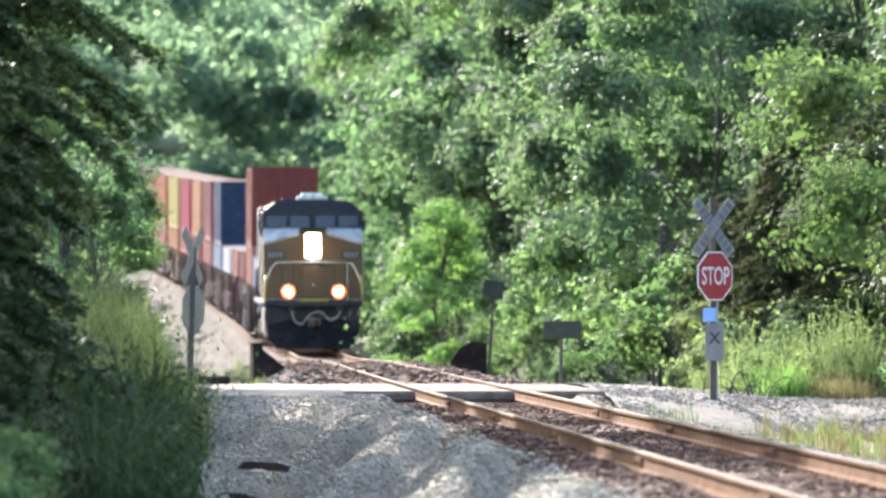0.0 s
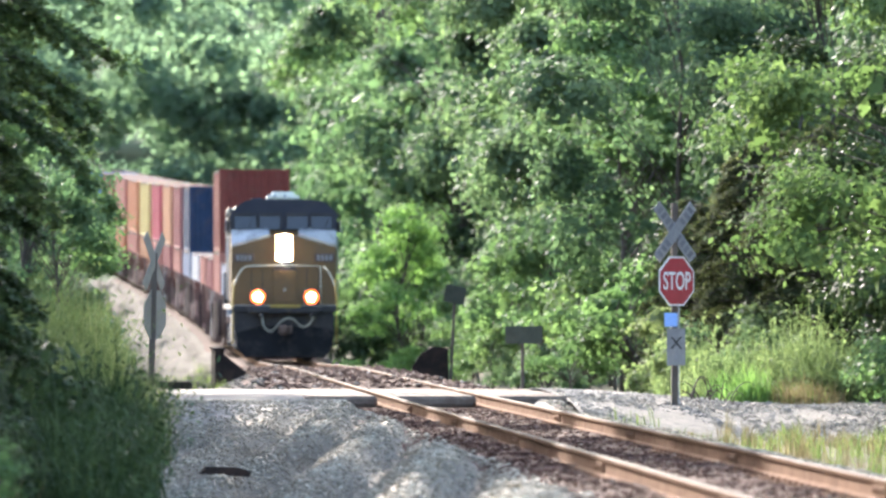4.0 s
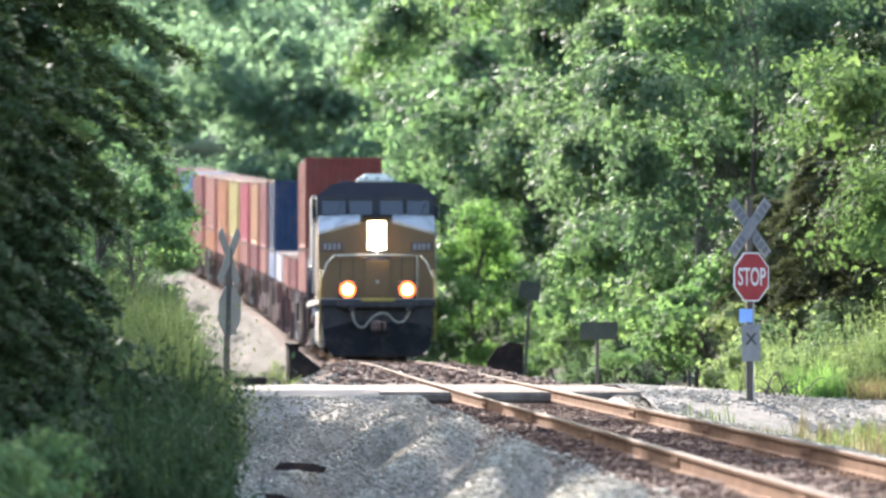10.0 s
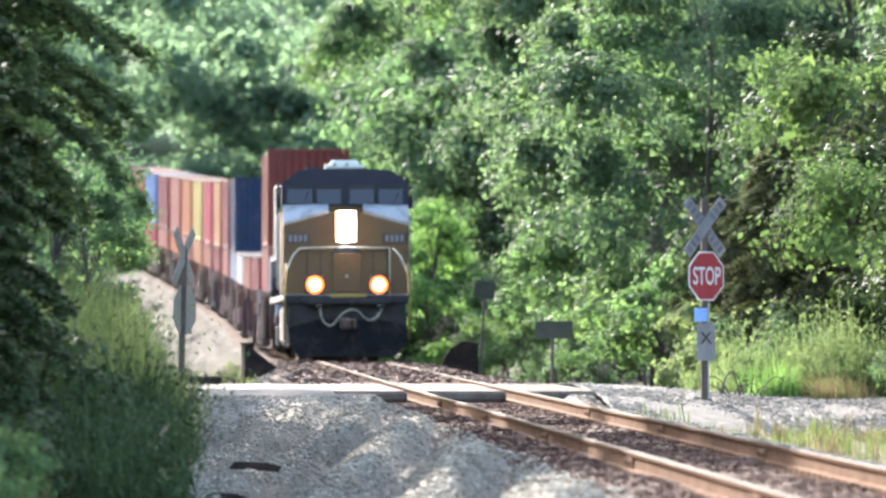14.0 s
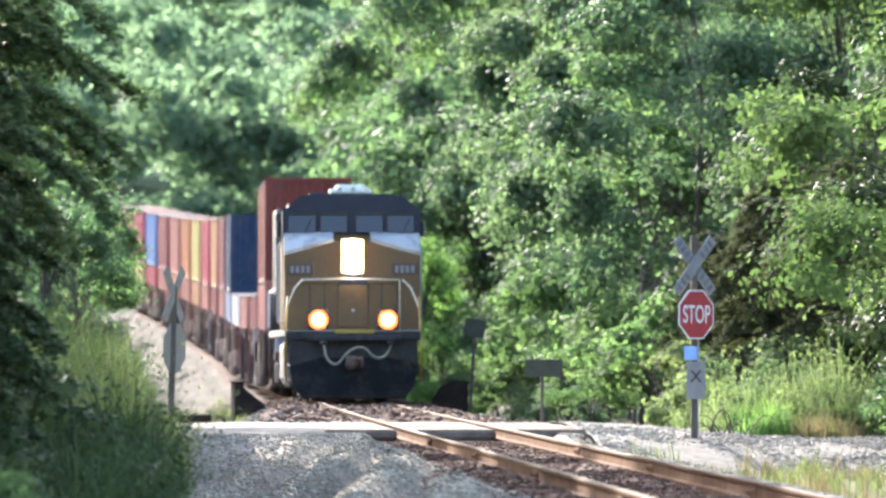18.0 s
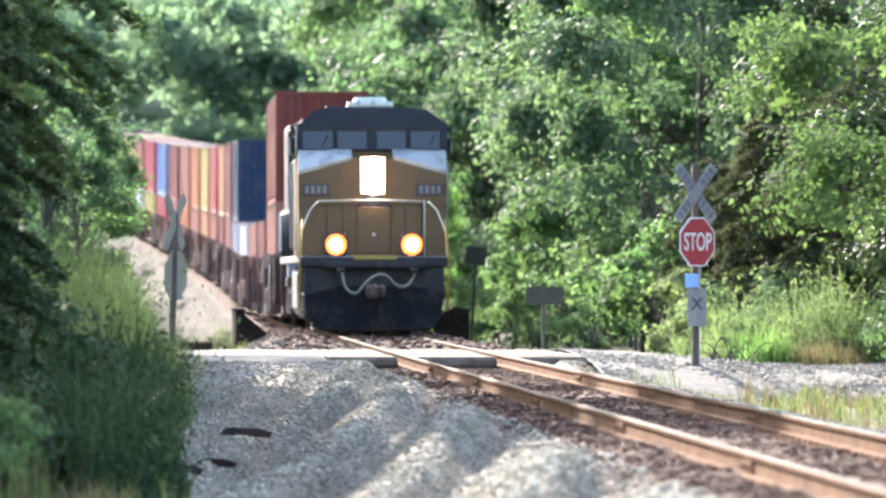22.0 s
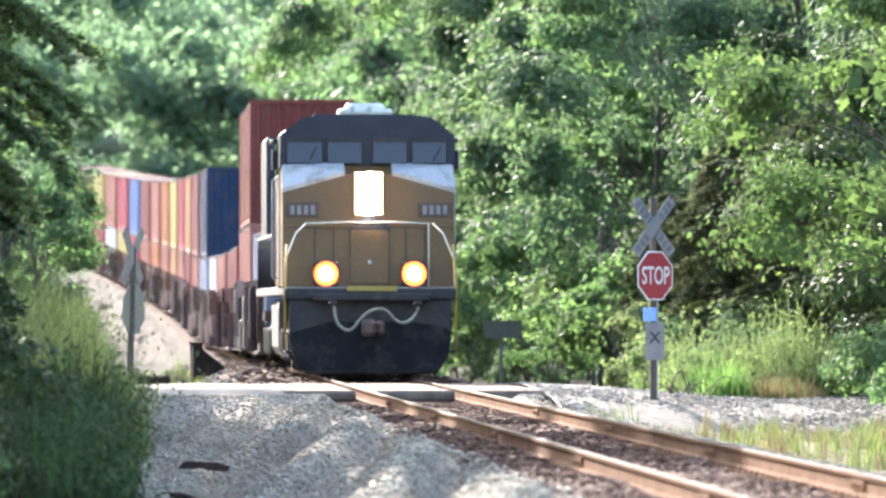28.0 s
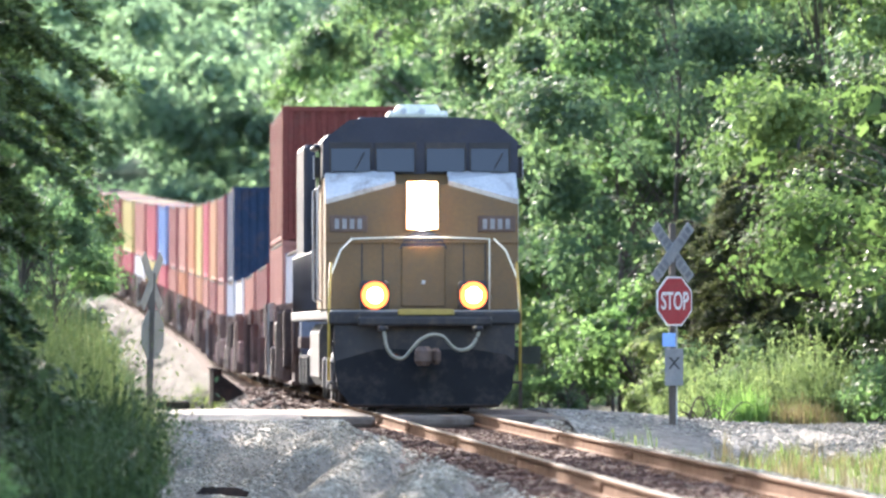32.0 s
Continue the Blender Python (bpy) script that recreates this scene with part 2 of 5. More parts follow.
# ------------------------------------------------------------------ mesh tools
class Shape:
    """Collects faces for one mesh; pieces carry a material index."""

    def __init__(self):
        self.v, self.f, self.mi, self.smooth = [], [], [], []

    def add(self, verts, faces, mi=0, smooth=False):
        n = len(self.v)
        self.v.extend(tuple(p) for p in verts)
        for f in faces:
            self.f.append(tuple(i + n for i in f))
            self.mi.append(mi)
            self.smooth.append(smooth)
        return self

    def box(self, x0, x1, y0, y1, z0, z1, b=0.0, mi=0):
        """A box with edges chamfered by b."""
        b = min(b, (x1 - x0) * 0.45, (y1 - y0) * 0.45, (z1 - z0) * 0.45)
        if b <= 0:
            v = [(x, y, z) for z in (z0, z1) for y in (y0, y1) for x in (x0, x1)]
            return self.add(v, [(0, 2, 3, 1), (4, 5, 7, 6), (0, 1, 5, 4), (2, 6, 7, 3), (0, 4, 6, 2), (1, 3, 7, 5)], mi)

        def octo(c, z):
            return [(x0 + c + b, y0 + c, z), (x1 - c - b, y0 + c, z), (x1 - c, y0 + c + b, z), (x1 - c, y1 - c - b, z),
                    (x1 - c - b, y1 - c, z), (x0 + c + b, y1 - c, z), (x0 + c, y1 - c - b, z), (x0 + c, y0 + c + b, z)]
        h = b * 0.6
        rows = [octo(h, z0), octo(0, z0 + b), octo(0, z1 - b), octo(h, z1)]
        v = [p for r in rows for p in r]
        f = [tuple(range(7, -1, -1)), tuple(range(24, 32))]
        for r in range(3):
            for i in range(8):
                j = (i + 1) % 8
                f.append((r * 8 + i, r * 8 + j, r * 8 + 8 + j, r * 8 + 8 + i))
        return self.add(v, f, mi)

    def prism(self, outline, y0, y1, mi=0, back=None):
        """An outline of (x, z), counter-clockwise seen from -y, drawn out from y0 to y1; back: another outline at y1."""
        back = back or outline
        n = len(outline)
        v = [(x, y0, z) for x, z in outline] + [(x, y1, z) for x, z in back]
        f = [tuple(range(n)), tuple(range(2 * n - 1, n - 1, -1))]
        f += [(i, i + n, (i + 1) % n + n, (i + 1) % n) for i in range(n)]
        return self.add(v, f, mi)

    def tube(self, pts, r, sides=8, mi=0, r_end=None, cap=True):
        """A round bar along points."""
        pts = [Vector(p) for p in pts]
        n = len(pts)
        v = []
        ref = Vector((0.13, 0.21, 0.97)).normalized()
        for i, p in enumerate(pts):
            d = (pts[min(i + 1, n - 1)] - pts[max(i - 1, 0)]).normalized()
            if abs(d.dot(ref)) > 0.95:
                ref = Vector((0.97, 0.1, 0.2)).normalized()
            a = d.cross(ref).normalized()
            c = d.cross(a).normalized()
            rr = r if r_end is None else r + (r_end - r) * i / max(1, n - 1)
            v += [p + (a * math.cos(2 * math.pi * k / sides) + c * math.sin(2 * math.pi * k / sides)) * rr for k in range(sides)]
        f = []
        for i in range(n - 1):
            for k in range(sides):
                j = (k + 1) % sides
                f.append((i * sides + k, i * sides + j, i * sides + sides + j, i * sides + sides + k))
        self.add(v, f, mi, True)
        if cap:
            m = len(self.v) - len(v)
            self.f += [tuple(m + k for k in range(sides - 1, -1, -1)), tuple(m + (n - 1) * sides + k for k in range(sides))]
            self.mi += [mi, mi]
            self.smooth += [False, False]
        return self

    def disc(self, c, axis, r, depth, sides=20, mi=0):
        c, axis = Vector(c), Vector(axis).normalized()
        return self.tube([c - axis * depth / 2, c + axis * depth / 2], r, sides, mi)

    def mesh(self, name, *mats):
        me = bpy.data.meshes.new(name)
        me.from_pydata(self.v, [], self.f)
        me.polygons.foreach_set("material_index", self.mi)
        me.polygons.foreach_set("use_smooth", self.smooth)
        for m in mats:
            me.materials.append(m)
        me.update()
        return me


def part(name, shape, material, parent, label=""):
    """Links a shape as one mesh object under a thing or a part."""
    me = shape if isinstance(shape, bpy.types.Mesh) else shape.mesh(name, *(material if isinstance(material, tuple) else (material,)))
    ob = new(name, me)
    ob.parent = parent
    return tagged(ob, label)


def grid_mesh(name, xs, ys, height, material):
    nx, ny = len(xs), len(ys)
    v = [(x, y, height(x, y)) for y in ys for x in xs]
    f = [(j * nx + i, j * nx + i + 1, j * nx + nx + i + 1, j * nx + nx + i) for j in range(ny - 1) for i in range(nx - 1)]
    me = bpy.data.meshes.new(name)
    me.from_pydata(v, [], f)
    me.materials.append(material)
    me.polygons.foreach_set("use_smooth", [True] * len(f))
    me.update()
    return me


def quads_mesh(name, quads, material):
    """A mesh from an array of (n, 4, 3) loose quads."""
    n = len(quads)
    me = bpy.data.meshes.new(name)
    me.vertices.add(n * 4)
    me.vertices.foreach_set("co", np.ascontiguousarray(quads, dtype=np.float32).ravel())
    me.loops.add(n * 4)
    me.loops.foreach_set("vertex_index", np.arange(n * 4, dtype=np.int32))
    me.polygons.add(n)
    me.polygons.foreach_set("loop_start", np.arange(0, n * 4, 4, dtype=np.int32))
    me.materials.append(material)
    me.update(calc_edges=True)
    return me


# ------------------------------------------------------------------ the line of the track
def smooth(a):
    a = min(1.0, max(0.0, a))
    return a * a * (3 - 2 * a)


def track_x(y):
    return 5.2 + 0.25 * smooth((y - 107) / 90) + 0.10 * smooth((y - 185) / 28) - max(0.0, y - 265) ** 2 / 6000.0


def track_z(y):
    return 7.1e-5 * max(0.0, min(y, 430) - 180) ** 2 - 0.15 * smooth((y - 150) / 45) * smooth((270 - y) / 50)


def track_pose(y):
    """A pose on the track with +y along the rails away from the eye, y metres out."""
    e = 0.5
    d = Vector((track_x(y + e) - track_x(y - e), 2 * e, track_z(y + e) - track_z(y - e)))
    return pose(track_x(y), y, track_z(y), math.degrees(math.atan2(d.z, d.y)), 0, -math.degrees(math.atan2(d.x, d.y)))


def lumps(x, y, s, seed=0.0):
    return noise.noise(Vector((x * s + seed, y * s, seed * 1.7)))


def ridge(a):
    """Swells of dumped ballast, steeper on one flank."""
    return math.sin(a) + 0.30 * math.sin(2 * a + 0.6) + 0.10 * math.sin(3 * a + 1.1)


def ground_z(x, y):
    """Height of the ground: ballast bank, ditch and verges."""
    c, tz = track_x(y), track_z(y)
    d = x - c
    side = abs(d)
    road = smooth((y - 96) / 5) * smooth((121 - y) / 5)
    heap = smooth((y - 117) / 4) * smooth((178 - y) / 10)
    if side < 2.1 and heap > 0:
        z = -0.245 + heap * (0.165 + 0.07 * lumps(x, y, 0.9, 2.9)) * smooth((2.1 - side) / 0.5)
    elif side < 0.66:
        z = -0.19 + 0.035 * lumps(x, y, 1.6, 1.3)
    elif side < 1.75:
        z = (-0.165 if d < 0 else -0.185) + 0.04 * lumps(x, y, 1.9, 9.1) - 0.05 * smooth((side - 1.15) / 0.35) * smooth((80 - y) / 20)
    else:
        foot = 0.50 if d < 0 else 0.42
        z = -0.245 - foot * smooth((side - 1.75) / 1.9)
    if d < -1.3:
        # windrows of dumped ballast slanting out from the rails
        tall = 0.24 if y < 101 else 0.16 - 0.10 * smooth((y - 136) / 8) * smooth((176 - y) / 8)
        row = 0.449 * y - 4.13 * x - 2.02 + 1.1 * lumps(x, y, 0.16, 4.0)
        z += 0.05 * lumps(x, y, 0.5, 3.1) + tall * ridge(row) * (0.8 + 0.5 * lumps(x, y, 0.22, 6.5)) * smooth((side - 1.3) / 0.7) * smooth((5 - side) / 1.5)
        z += 0.30 * smooth((side - 5.2) / 3.0)
    else:
        z += 0.04 * lumps(x, y, 0.9, 7.3)
    if d > 3.5:
        z += 0.02 * (d - 3.5) * smooth((d - 3.5) / 4)
    flat = -0.07 - 0.16 * smooth((d - 1.5) / 3.0) - 0.02 * max(0, -d - 4)
    if side < 1.45:
        flat = -0.20
    if d > 1.75:
        road = smooth((y - 102.5) / 4.0) * smooth((121 - y) / 5)
    z = z * (1 - road) + flat * road
    if side > 14:
        z += 0.16 * (side - 14) * (0.4 + 0.6 * smooth((y - 150) / 200))
    return z + tz + 0.11 * max(0.0, min(y, 900) - 430)


# ------------------------------------------------------------------ ground, ballast, road
def steps(a, b, s):
    n = max(1, int(round((b - a) / s)))
    return [a + (b - a) * i / n for i in range(n)]


def build_ground():
    xs = steps(-900, -120, 130) + steps(-120, -20, 10) + steps(-20, -4, 1.0) + steps(-4, 5.4, 0.11) + steps(5.4, 13, 0.2) + steps(13, 30, 1.0) + steps(30, 130, 10) + steps(130, 900, 130) + [900]
    ys = steps(-300, 0, 60) + steps(0, 36, 4) + steps(36, 126, 0.45) + steps(126, 200, 0.9) + steps(200, 440, 4) + steps(440, 700, 20) + steps(700, 2600, 190) + [2600]
    me = grid_mesh("ground", xs, ys, ground_z, SOIL)
    me.materials.append(GRAVEL)
    me.materials.append(ROADMAT)
    me.materials.append(FOULED)
    me.materials.append(BANK_SHADE)
    me.materials.append(MEADOW)
    for i, p in enumerate(me.polygons):
        x, y, _ = p.center
        d = x - track_x(y)
        w = 0.45 * lumps(x, y, 0.6, 5.0)
        if -4.75 + w < d < 2.7 + 2 * w and y < 470:
            p.material_index = 1 if y < 117 else 4
        if abs(d) < (2.1 if 117 < y < 178 else 1.62) + 0.3 * w and y < 430:
            p.material_index = 3
        if y > 400 or (abs(d) > 9 and y > 130):
            p.material_index = 5
        if 99.0 + w < y < 117.5 + w and not -1.4 < d < 1.4 and -14 < d < 60:
            p.material_index = 2
    tagged(new("ground", me), "weedy soil verge with grey gravel beside the railway", "ground", kind="structure")


build_ground()


def road_drop(d):
    return -0.03 - 0.20 * smooth((d - 2) / 4) - 0.012 * max(0, d - 5) - 0.010 * max(0, -d - 3)


BANK = [(100.7, -0.85), (101.6, -0.60), (102.6, -0.40), (103.7, -0.22), (104.9, -0.08), (106.3, 0.0), (109.5, 0.03), (113.5, 0.0), (115.6, -0.05), (116.4, -0.30)]


def road_z(d, y):
    """Height of the road right of the rails, or far below where there is none."""
    yy = y + 0.10 * max(0, d - 2)
    if not 100.8 < yy < 115.8:
        return -9.0
    z = float(np.interp(yy, [q[0] for q in BANK], [q[1] for q in BANK]))
    return road_drop(d) + z * (0.25 + 0.75 * smooth((d - 2.0) / 1.6) if yy < 107 else 1.0)


def build_stones(name, n, seed, brown, stops, label, on_road=False, beyond=False):
    """Loose ballast stones: pale on the shoulders, rust-stained between the rails."""
    rng = np.random.default_rng(seed)
    y = 40 + 62 * rng.random(n) ** 1.15
    pick = rng.random(n) * (1.0 if not brown else 0.12) + (0.88 if brown else 0.0)
    pick = np.minimum(pick, 1.0) if brown else pick * 0.879
    d = np.where(pick < 0.72, -1.35 - 3.2 * rng.random(n), np.where(pick < 0.88, 1.35 + 1.4 * rng.random(n), -0.66 + 1.32 * rng.random(n)))
    size = 0.020 + 0.020 * rng.random(n) ** 1.5
    if on_road:
        d = 2.1 + 7.5 * rng.random(n)
        y = 115.8 - 15.6 * rng.random(n) ** 0.65
        size = 0.014 + 0.034 * rng.random(n) ** 2.5
    if brown and not beyond:
        out = rng.random(n)
        d = np.where(out < 0.35, -0.86 - 0.65 * rng.random(n), np.where(out < 0.5, 0.86 + 0.5 * rng.random(n), d))
    if beyond and brown:
        d = -1.9 + 3.8 * rng.random(n)
        y = 117.5 + 60 * rng.random(n)
        size = 0.035 + 0.05 * rng.random(n) ** 2
    elif beyond:
        d = -1.9 - 3.0 * rng.random(n)
        y = 118 + 70 * rng.random(n)
        size = 0.03 + 0.05 * rng.random(n) ** 2
    base = np.array([(1, 0, 0), (-1, 0, 0), (0, 1, 0), (0, -1, 0), (0, 0, 1), (0, 0, -1)], float)
    tri = np.array([(0, 2, 4), (2, 1, 4), (1, 3, 4), (3, 0, 4), (2, 0, 5), (1, 2, 5), (3, 1, 5), (0, 3, 5)])
    x = np.array([track_x(v) for v in y]) + d
    z = np.array([ground_z(a, b) for a, b in zip(x, y)])
    if on_road:
        z = np.maximum(z, np.array([road_z(a, b) for a, b in zip(d, y)]))
    v = base[None] * size[:, None, None] * (0.7 + 0.7 * rng.random((n, 6, 1)))
    v = v + rng.normal(0, 0.25, (n, 6, 3)) * size[:, None, None]
    ang = rng.random(n) * 6.28
    c, s = np.cos(ang)[:, None], np.sin(ang)[:, None]
    v = np.stack([v[..., 0] * c - v[..., 1] * s, v[..., 0] * s + v[..., 1] * c, v[..., 2] * 0.42], -1)
    v += np.stack([x, y, z + size * 0.2], -1)[:, None]
    f = (tri[None] + (np.arange(n) * 6)[:, None, None]).reshape(-1, 3)
    me = bpy.data.meshes.new(name)
    me.vertices.add(n * 6)
    me.vertices.foreach_set("co", v.astype(np.float32).ravel())
    me.loops.add(len(f) * 3)
    me.loops.foreach_set("vertex_index", f.astype(np.int32).ravel())
    me.polygons.add(len(f))
    me.polygons.foreach_set("loop_start", np.arange(0, len(f) * 3, 3, dtype=np.int32))
    m, nt, bsdf = nodes_of(name)
    geo = nt.nodes.new("ShaderNodeNewGeometry")
    col = ramp(nt, geo.outputs["Random Per Island"], stops)
    nt.links.new(mix_col(nt, 0.6, col, ramp(nt, noise_tex(nt, 60, 3, 0.6, True), [(0.3, (0.7, 0.7, 0.7)), (0.7, (1.1, 1.1, 1.1))]), "MULTIPLY"), bsdf.inputs["Base Color"])
    bsdf.inputs["Roughness"].default_value = 0.9
    bsdf.inputs["Specular IOR Level"].default_value = 0.1
    me.materials.append(m)
    me.update(calc_edges=True)
    tagged(new(name, me), label, "ballast", kind="stuff")


build_stones("ballast_stones", 42000, 4, False, [(0.0, (0.20, 0.172, 0.124)), (0.5, (0.325, 0.285, 0.21)), (0.85, (0.45, 0.40, 0.297)), (1.0, (0.60, 0.54, 0.41))],
             "loose pale grey crushed ballast stones on the shoulder")
build_stones("road_stones", 20000, 6, False, [(0.0, (0.17, 0.152, 0.125)), (0.6, (0.30, 0.272, 0.225)), (1.0, (0.48, 0.44, 0.36))],
             "pale loose stones spread over the gravel road", True)
# stones of the far bank, coloured darker for the same tree shade
build_stones("far_ballast_stones", 7000, 8, False, [(0.0, (0.07, 0.062, 0.052)), (0.6, (0.13, 0.115, 0.097)), (1.0, (0.24, 0.215, 0.18))],
             "dusty grey ballast stones beside the bridge approach", False, True)
build_stones("far_stained_ballast", 5000, 12, True, [(0.0, (0.06, 0.034, 0.026)), (0.65, (0.13, 0.075, 0.055)), (0.94, (0.22, 0.15, 0.11)), (1.0, (0.45, 0.40, 0.34))],
             "rust-brown stones heaped round the rails past the road", False, True)
build_stones("stained_ballast", 13000, 5, True, [(0.0, (0.042, 0.021, 0.014)), (0.65, (0.092, 0.045, 0.029)), (0.92, (0.15, 0.085, 0.058)), (1.0, (0.30, 0.22, 0.16))],
             "rust-stained brown ballast between the rails")


# ------------------------------------------------------------------ track
RAIL_SECTION = [(-0.070, -0.180), (0.070, -0.180), (0.070, -0.166), (0.016, -0.148), (0.010, -0.050), (0.036, -0.036), (0.037, -0.008), (0.026, 0.0),
                (-0.026, 0.0), (-0.037, -0.008), (-0.036, -0.036), (-0.010, -0.050), (-0.016, -0.148), (-0.070, -0.166)]


def rail_shape(off, y0, y1, step):
    s = Shape()
    n = len(RAIL_SECTION)
    ys = steps(y0, y1, step) + [y1]
    v = []
    for y in ys:
        cx, cz = track_x(y) + off, track_z(y)
        v += [(cx + a, y, cz + b) for a, b in RAIL_SECTION]
    s.v = v
    for i in range(len(ys) - 1):
        for k in range(n):
            j = (k + 1) % n
            s.f.append((i * n + k, i * n + j, i * n + n + j, i * n + n + k))
            s.mi.append(1 if 6 <= k <= 8 else 0)
            s.smooth.append(False)
    s.f.append(tuple(range(n - 1, -1, -1)))
    s.mi.append(0)
    s.smooth.append(False)
    return s


def build_track():
    track = tagged(new("railway_track"), "single railway track with rusty rails on dark timber ties", "railway track", kind="structure")
    for off in (-0.755, 0.755):
        rail = part("rail", rail_shape(off, 20, 425, 2.5), (RAIL_RUST, RAIL_HEAD), track, "rust-brown steel rail with a worn bright head")
        for y in (47.3, 59.2, 71.1, 83.0, 94.9, 129.0) if off < 0 else (51.0, 62.9, 74.8, 86.7, 126.0):
            b = Shape()
            for sx in (-1, 1):
                x = track_x(y) + off + sx * 0.024
                b.box(x - 0.012, x + 0.012, y - 0.4, y + 0.4, track_z(y) - 0.145, track_z(y) - 0.055, 0.006)
                for k in (-0.28, -0.1, 0.1, 0.28):
                    b.disc((x + sx * 0.014, y + k, track_z(y) - 0.1), (1, 0, 0), 0.018, 0.03, 6)
            part("joint_bar", b, RAIL_RUST, rail)
    variants = []
    for k in range(5):
        s = Shape()
        w = 0.115 + 0.008 * random.random()
        s.box(-1.29 - 0.03 * random.random(), 1.29 + 0.03 * random.random(), -w, w, -0.17, 0.0, 0.012)
        variants.append(s.mesh("tie", TIE))
    plate = Shape()
    for off in (-0.755, 0.755):
        plate.box(off - 0.18, off + 0.18, -0.09, 0.09, 0.0, 0.014, 0.004)
        for q in (-0.1, 0.1):
            plate.box(off + q - 0.012, off + q + 0.012, -0.05, -0.02, 0.014, 0.04, 0.004)
    plate_mesh = plate.mesh("tie_plates", RAIL_RUST)
    y = 36.0
    rest = Shape()
    i = 0
    while y < 425:
        if y < 172:
            if not 103.2 < y < 113.5:
                ob = new("tie", variants[i % 5])
                ob.parent = track
                ob.matrix_basis = pose(track_x(y) + random.uniform(-0.05, 0.05), y, track_z(y) - 0.192 - 0.012 * random.random(), 0, random.uniform(-0.8, 0.8), random.uniform(-1.5, 1.5))
                if y < 98:
                    p = new("tie_plates", plate_mesh)
                    p.parent = track
                    p.matrix_basis = pose(track_x(y), y, track_z(y) - 0.194)
        else:
            c, z = track_x(y), track_z(y)
            rest.box(c - 1.3, c + 1.3, y - 0.115, y + 0.115, z - 0.36, z - 0.19)
        y += 0.5 + random.uniform(-0.025, 0.025)
        i += 1
    tagged(part("far_ties", rest, TIE, track), kind="stuff")
    # crossing: timber and gravel panels between and beside the rails
    for off, w in ((0.0, 0.62), (-1.45, 0.56), (1.45, 0.56)):
        for k in range(5):
            s = Shape()
            s.box(-w, w, 0, 2.02, -0.19, -0.022, 0.05)
            p = part("crossing_panel", s, PANEL, track)
            p.matrix_basis = pose(track_x(103) + off, 103.2 + 2.06 * k, 0, random.uniform(-0.2, 0.2))


build_track()


def build_road():
    """The gravel road that crosses the rails: a raised crown with rounded edges on either side."""
    for name, d0, d1, label in (("road_left", -13.0, -2.03, "pale gravel road climbing to the crossing"), ("road_right", 2.03, 60.0, "pale grey gravel road leaving the crossing")):
        ts = steps(d0, d1, 0.35) + [d1]
        prof = [(101.2, -0.30), (101.5, -0.10), (101.9, -0.03), (103.5, 0.0), (108.5, 0.03), (113.5, 0.0), (115.6, -0.05), (116.4, -0.30)]
        if d0 > 0:
            prof = BANK
        v, f = [], []
        n = len(prof)
        for d in ts:
            drop = road_drop(d)
            for y, z in prof:
                yy = y + 0.35 * lumps(d, y, 0.4, 2.2) + (-0.10 * max(0, d - 2) if d > 0 else 0.05 * d)
                if d > 0 and z < -0.01 and y < 108:
                    z *= 0.25 + 0.75 * smooth((d - 2.0) / 1.6)
                v.append((track_x(y) + d, yy, z + drop + 0.03 * lumps(d, y, 0.9, 8.0) + 0.02 * lumps(d, y, 2.6, 3.0)))
        for i in range(len(ts) - 1):
            for k in range(n - 1):
                f.append((i * n + k, i * n + n + k, i * n + n + k + 1, i * n + k + 1))
        me = bpy.data.meshes.new(name)
        me.from_pydata(v, [], [tuple(reversed(q)) for q in f])
        me.materials.append(ROADMAT)
        me.polygons.foreach_set("use_smooth", [True] * len(f))
        tagged(new(name, me), label, "road", kind="structure")


build_road()


# ------------------------------------------------------------------ bridge beyond the crossing
def build_bridge():
    for side, label in ((-1, "rust-black plate girder end of a short railway bridge"), (1, "rust-black plate girder with a rounded end beside the track")):
        g = tagged(new("bridge_girder"), label, "bridge girder", group="bridge girders beside the track")
        x = track_x(152) + side * 2.2
        g.matrix_basis = pose(x, 152, 0)
        s = Shape()
        out = [(-0.40, -0.75), (0.40, -0.75), (0.40, -0.18), (-0.40, 0.46)] if side < 0 else [(-0.40, -0.75), (0.40, -0.75), (0.40, 0.46), (0.08, 0.50), (-0.2, 0.34), (-0.40, 0.05)]
        s.prism(out, 0, 0.06)
        part("end_plate", s, IRON, g)
        w = Shape().box(-0.42 * 1 if side < 0 else 0.36, -0.36 if side < 0 else 0.42, 0.06, 5.0, -0.75, 0.42, 0.01)
        part("web_plate", w, IRON, g)
        t = Shape().box(-0.46 if side < 0 else 0.2, -0.2 if side < 0 else 0.46, 0.06, 5.0, 0.42, 0.46, 0.008)
        part("top_flange", t, IRON, g)
        for k in range(3):
            st = Shape().box(-0.36 if side < 0 else 0.2, -0.2 if side < 0 else 0.36, 0.9 + 1.7 * k, 0.95 + 1.7 * k, -0.7, 0.42, 0.006)
            part("stiffener", st, IRON, g)
    a = tagged(new("bridge_abutment"), "low dark weathered concrete abutment block beside the road", "abutment")
    a.matrix_basis = pose(1.75, 146, 0)
    part("block", Shape().box(-0.35, 0.35, 0, 1.2, -0.85, -0.22, 0.04), IRON, a)


build_bridge()


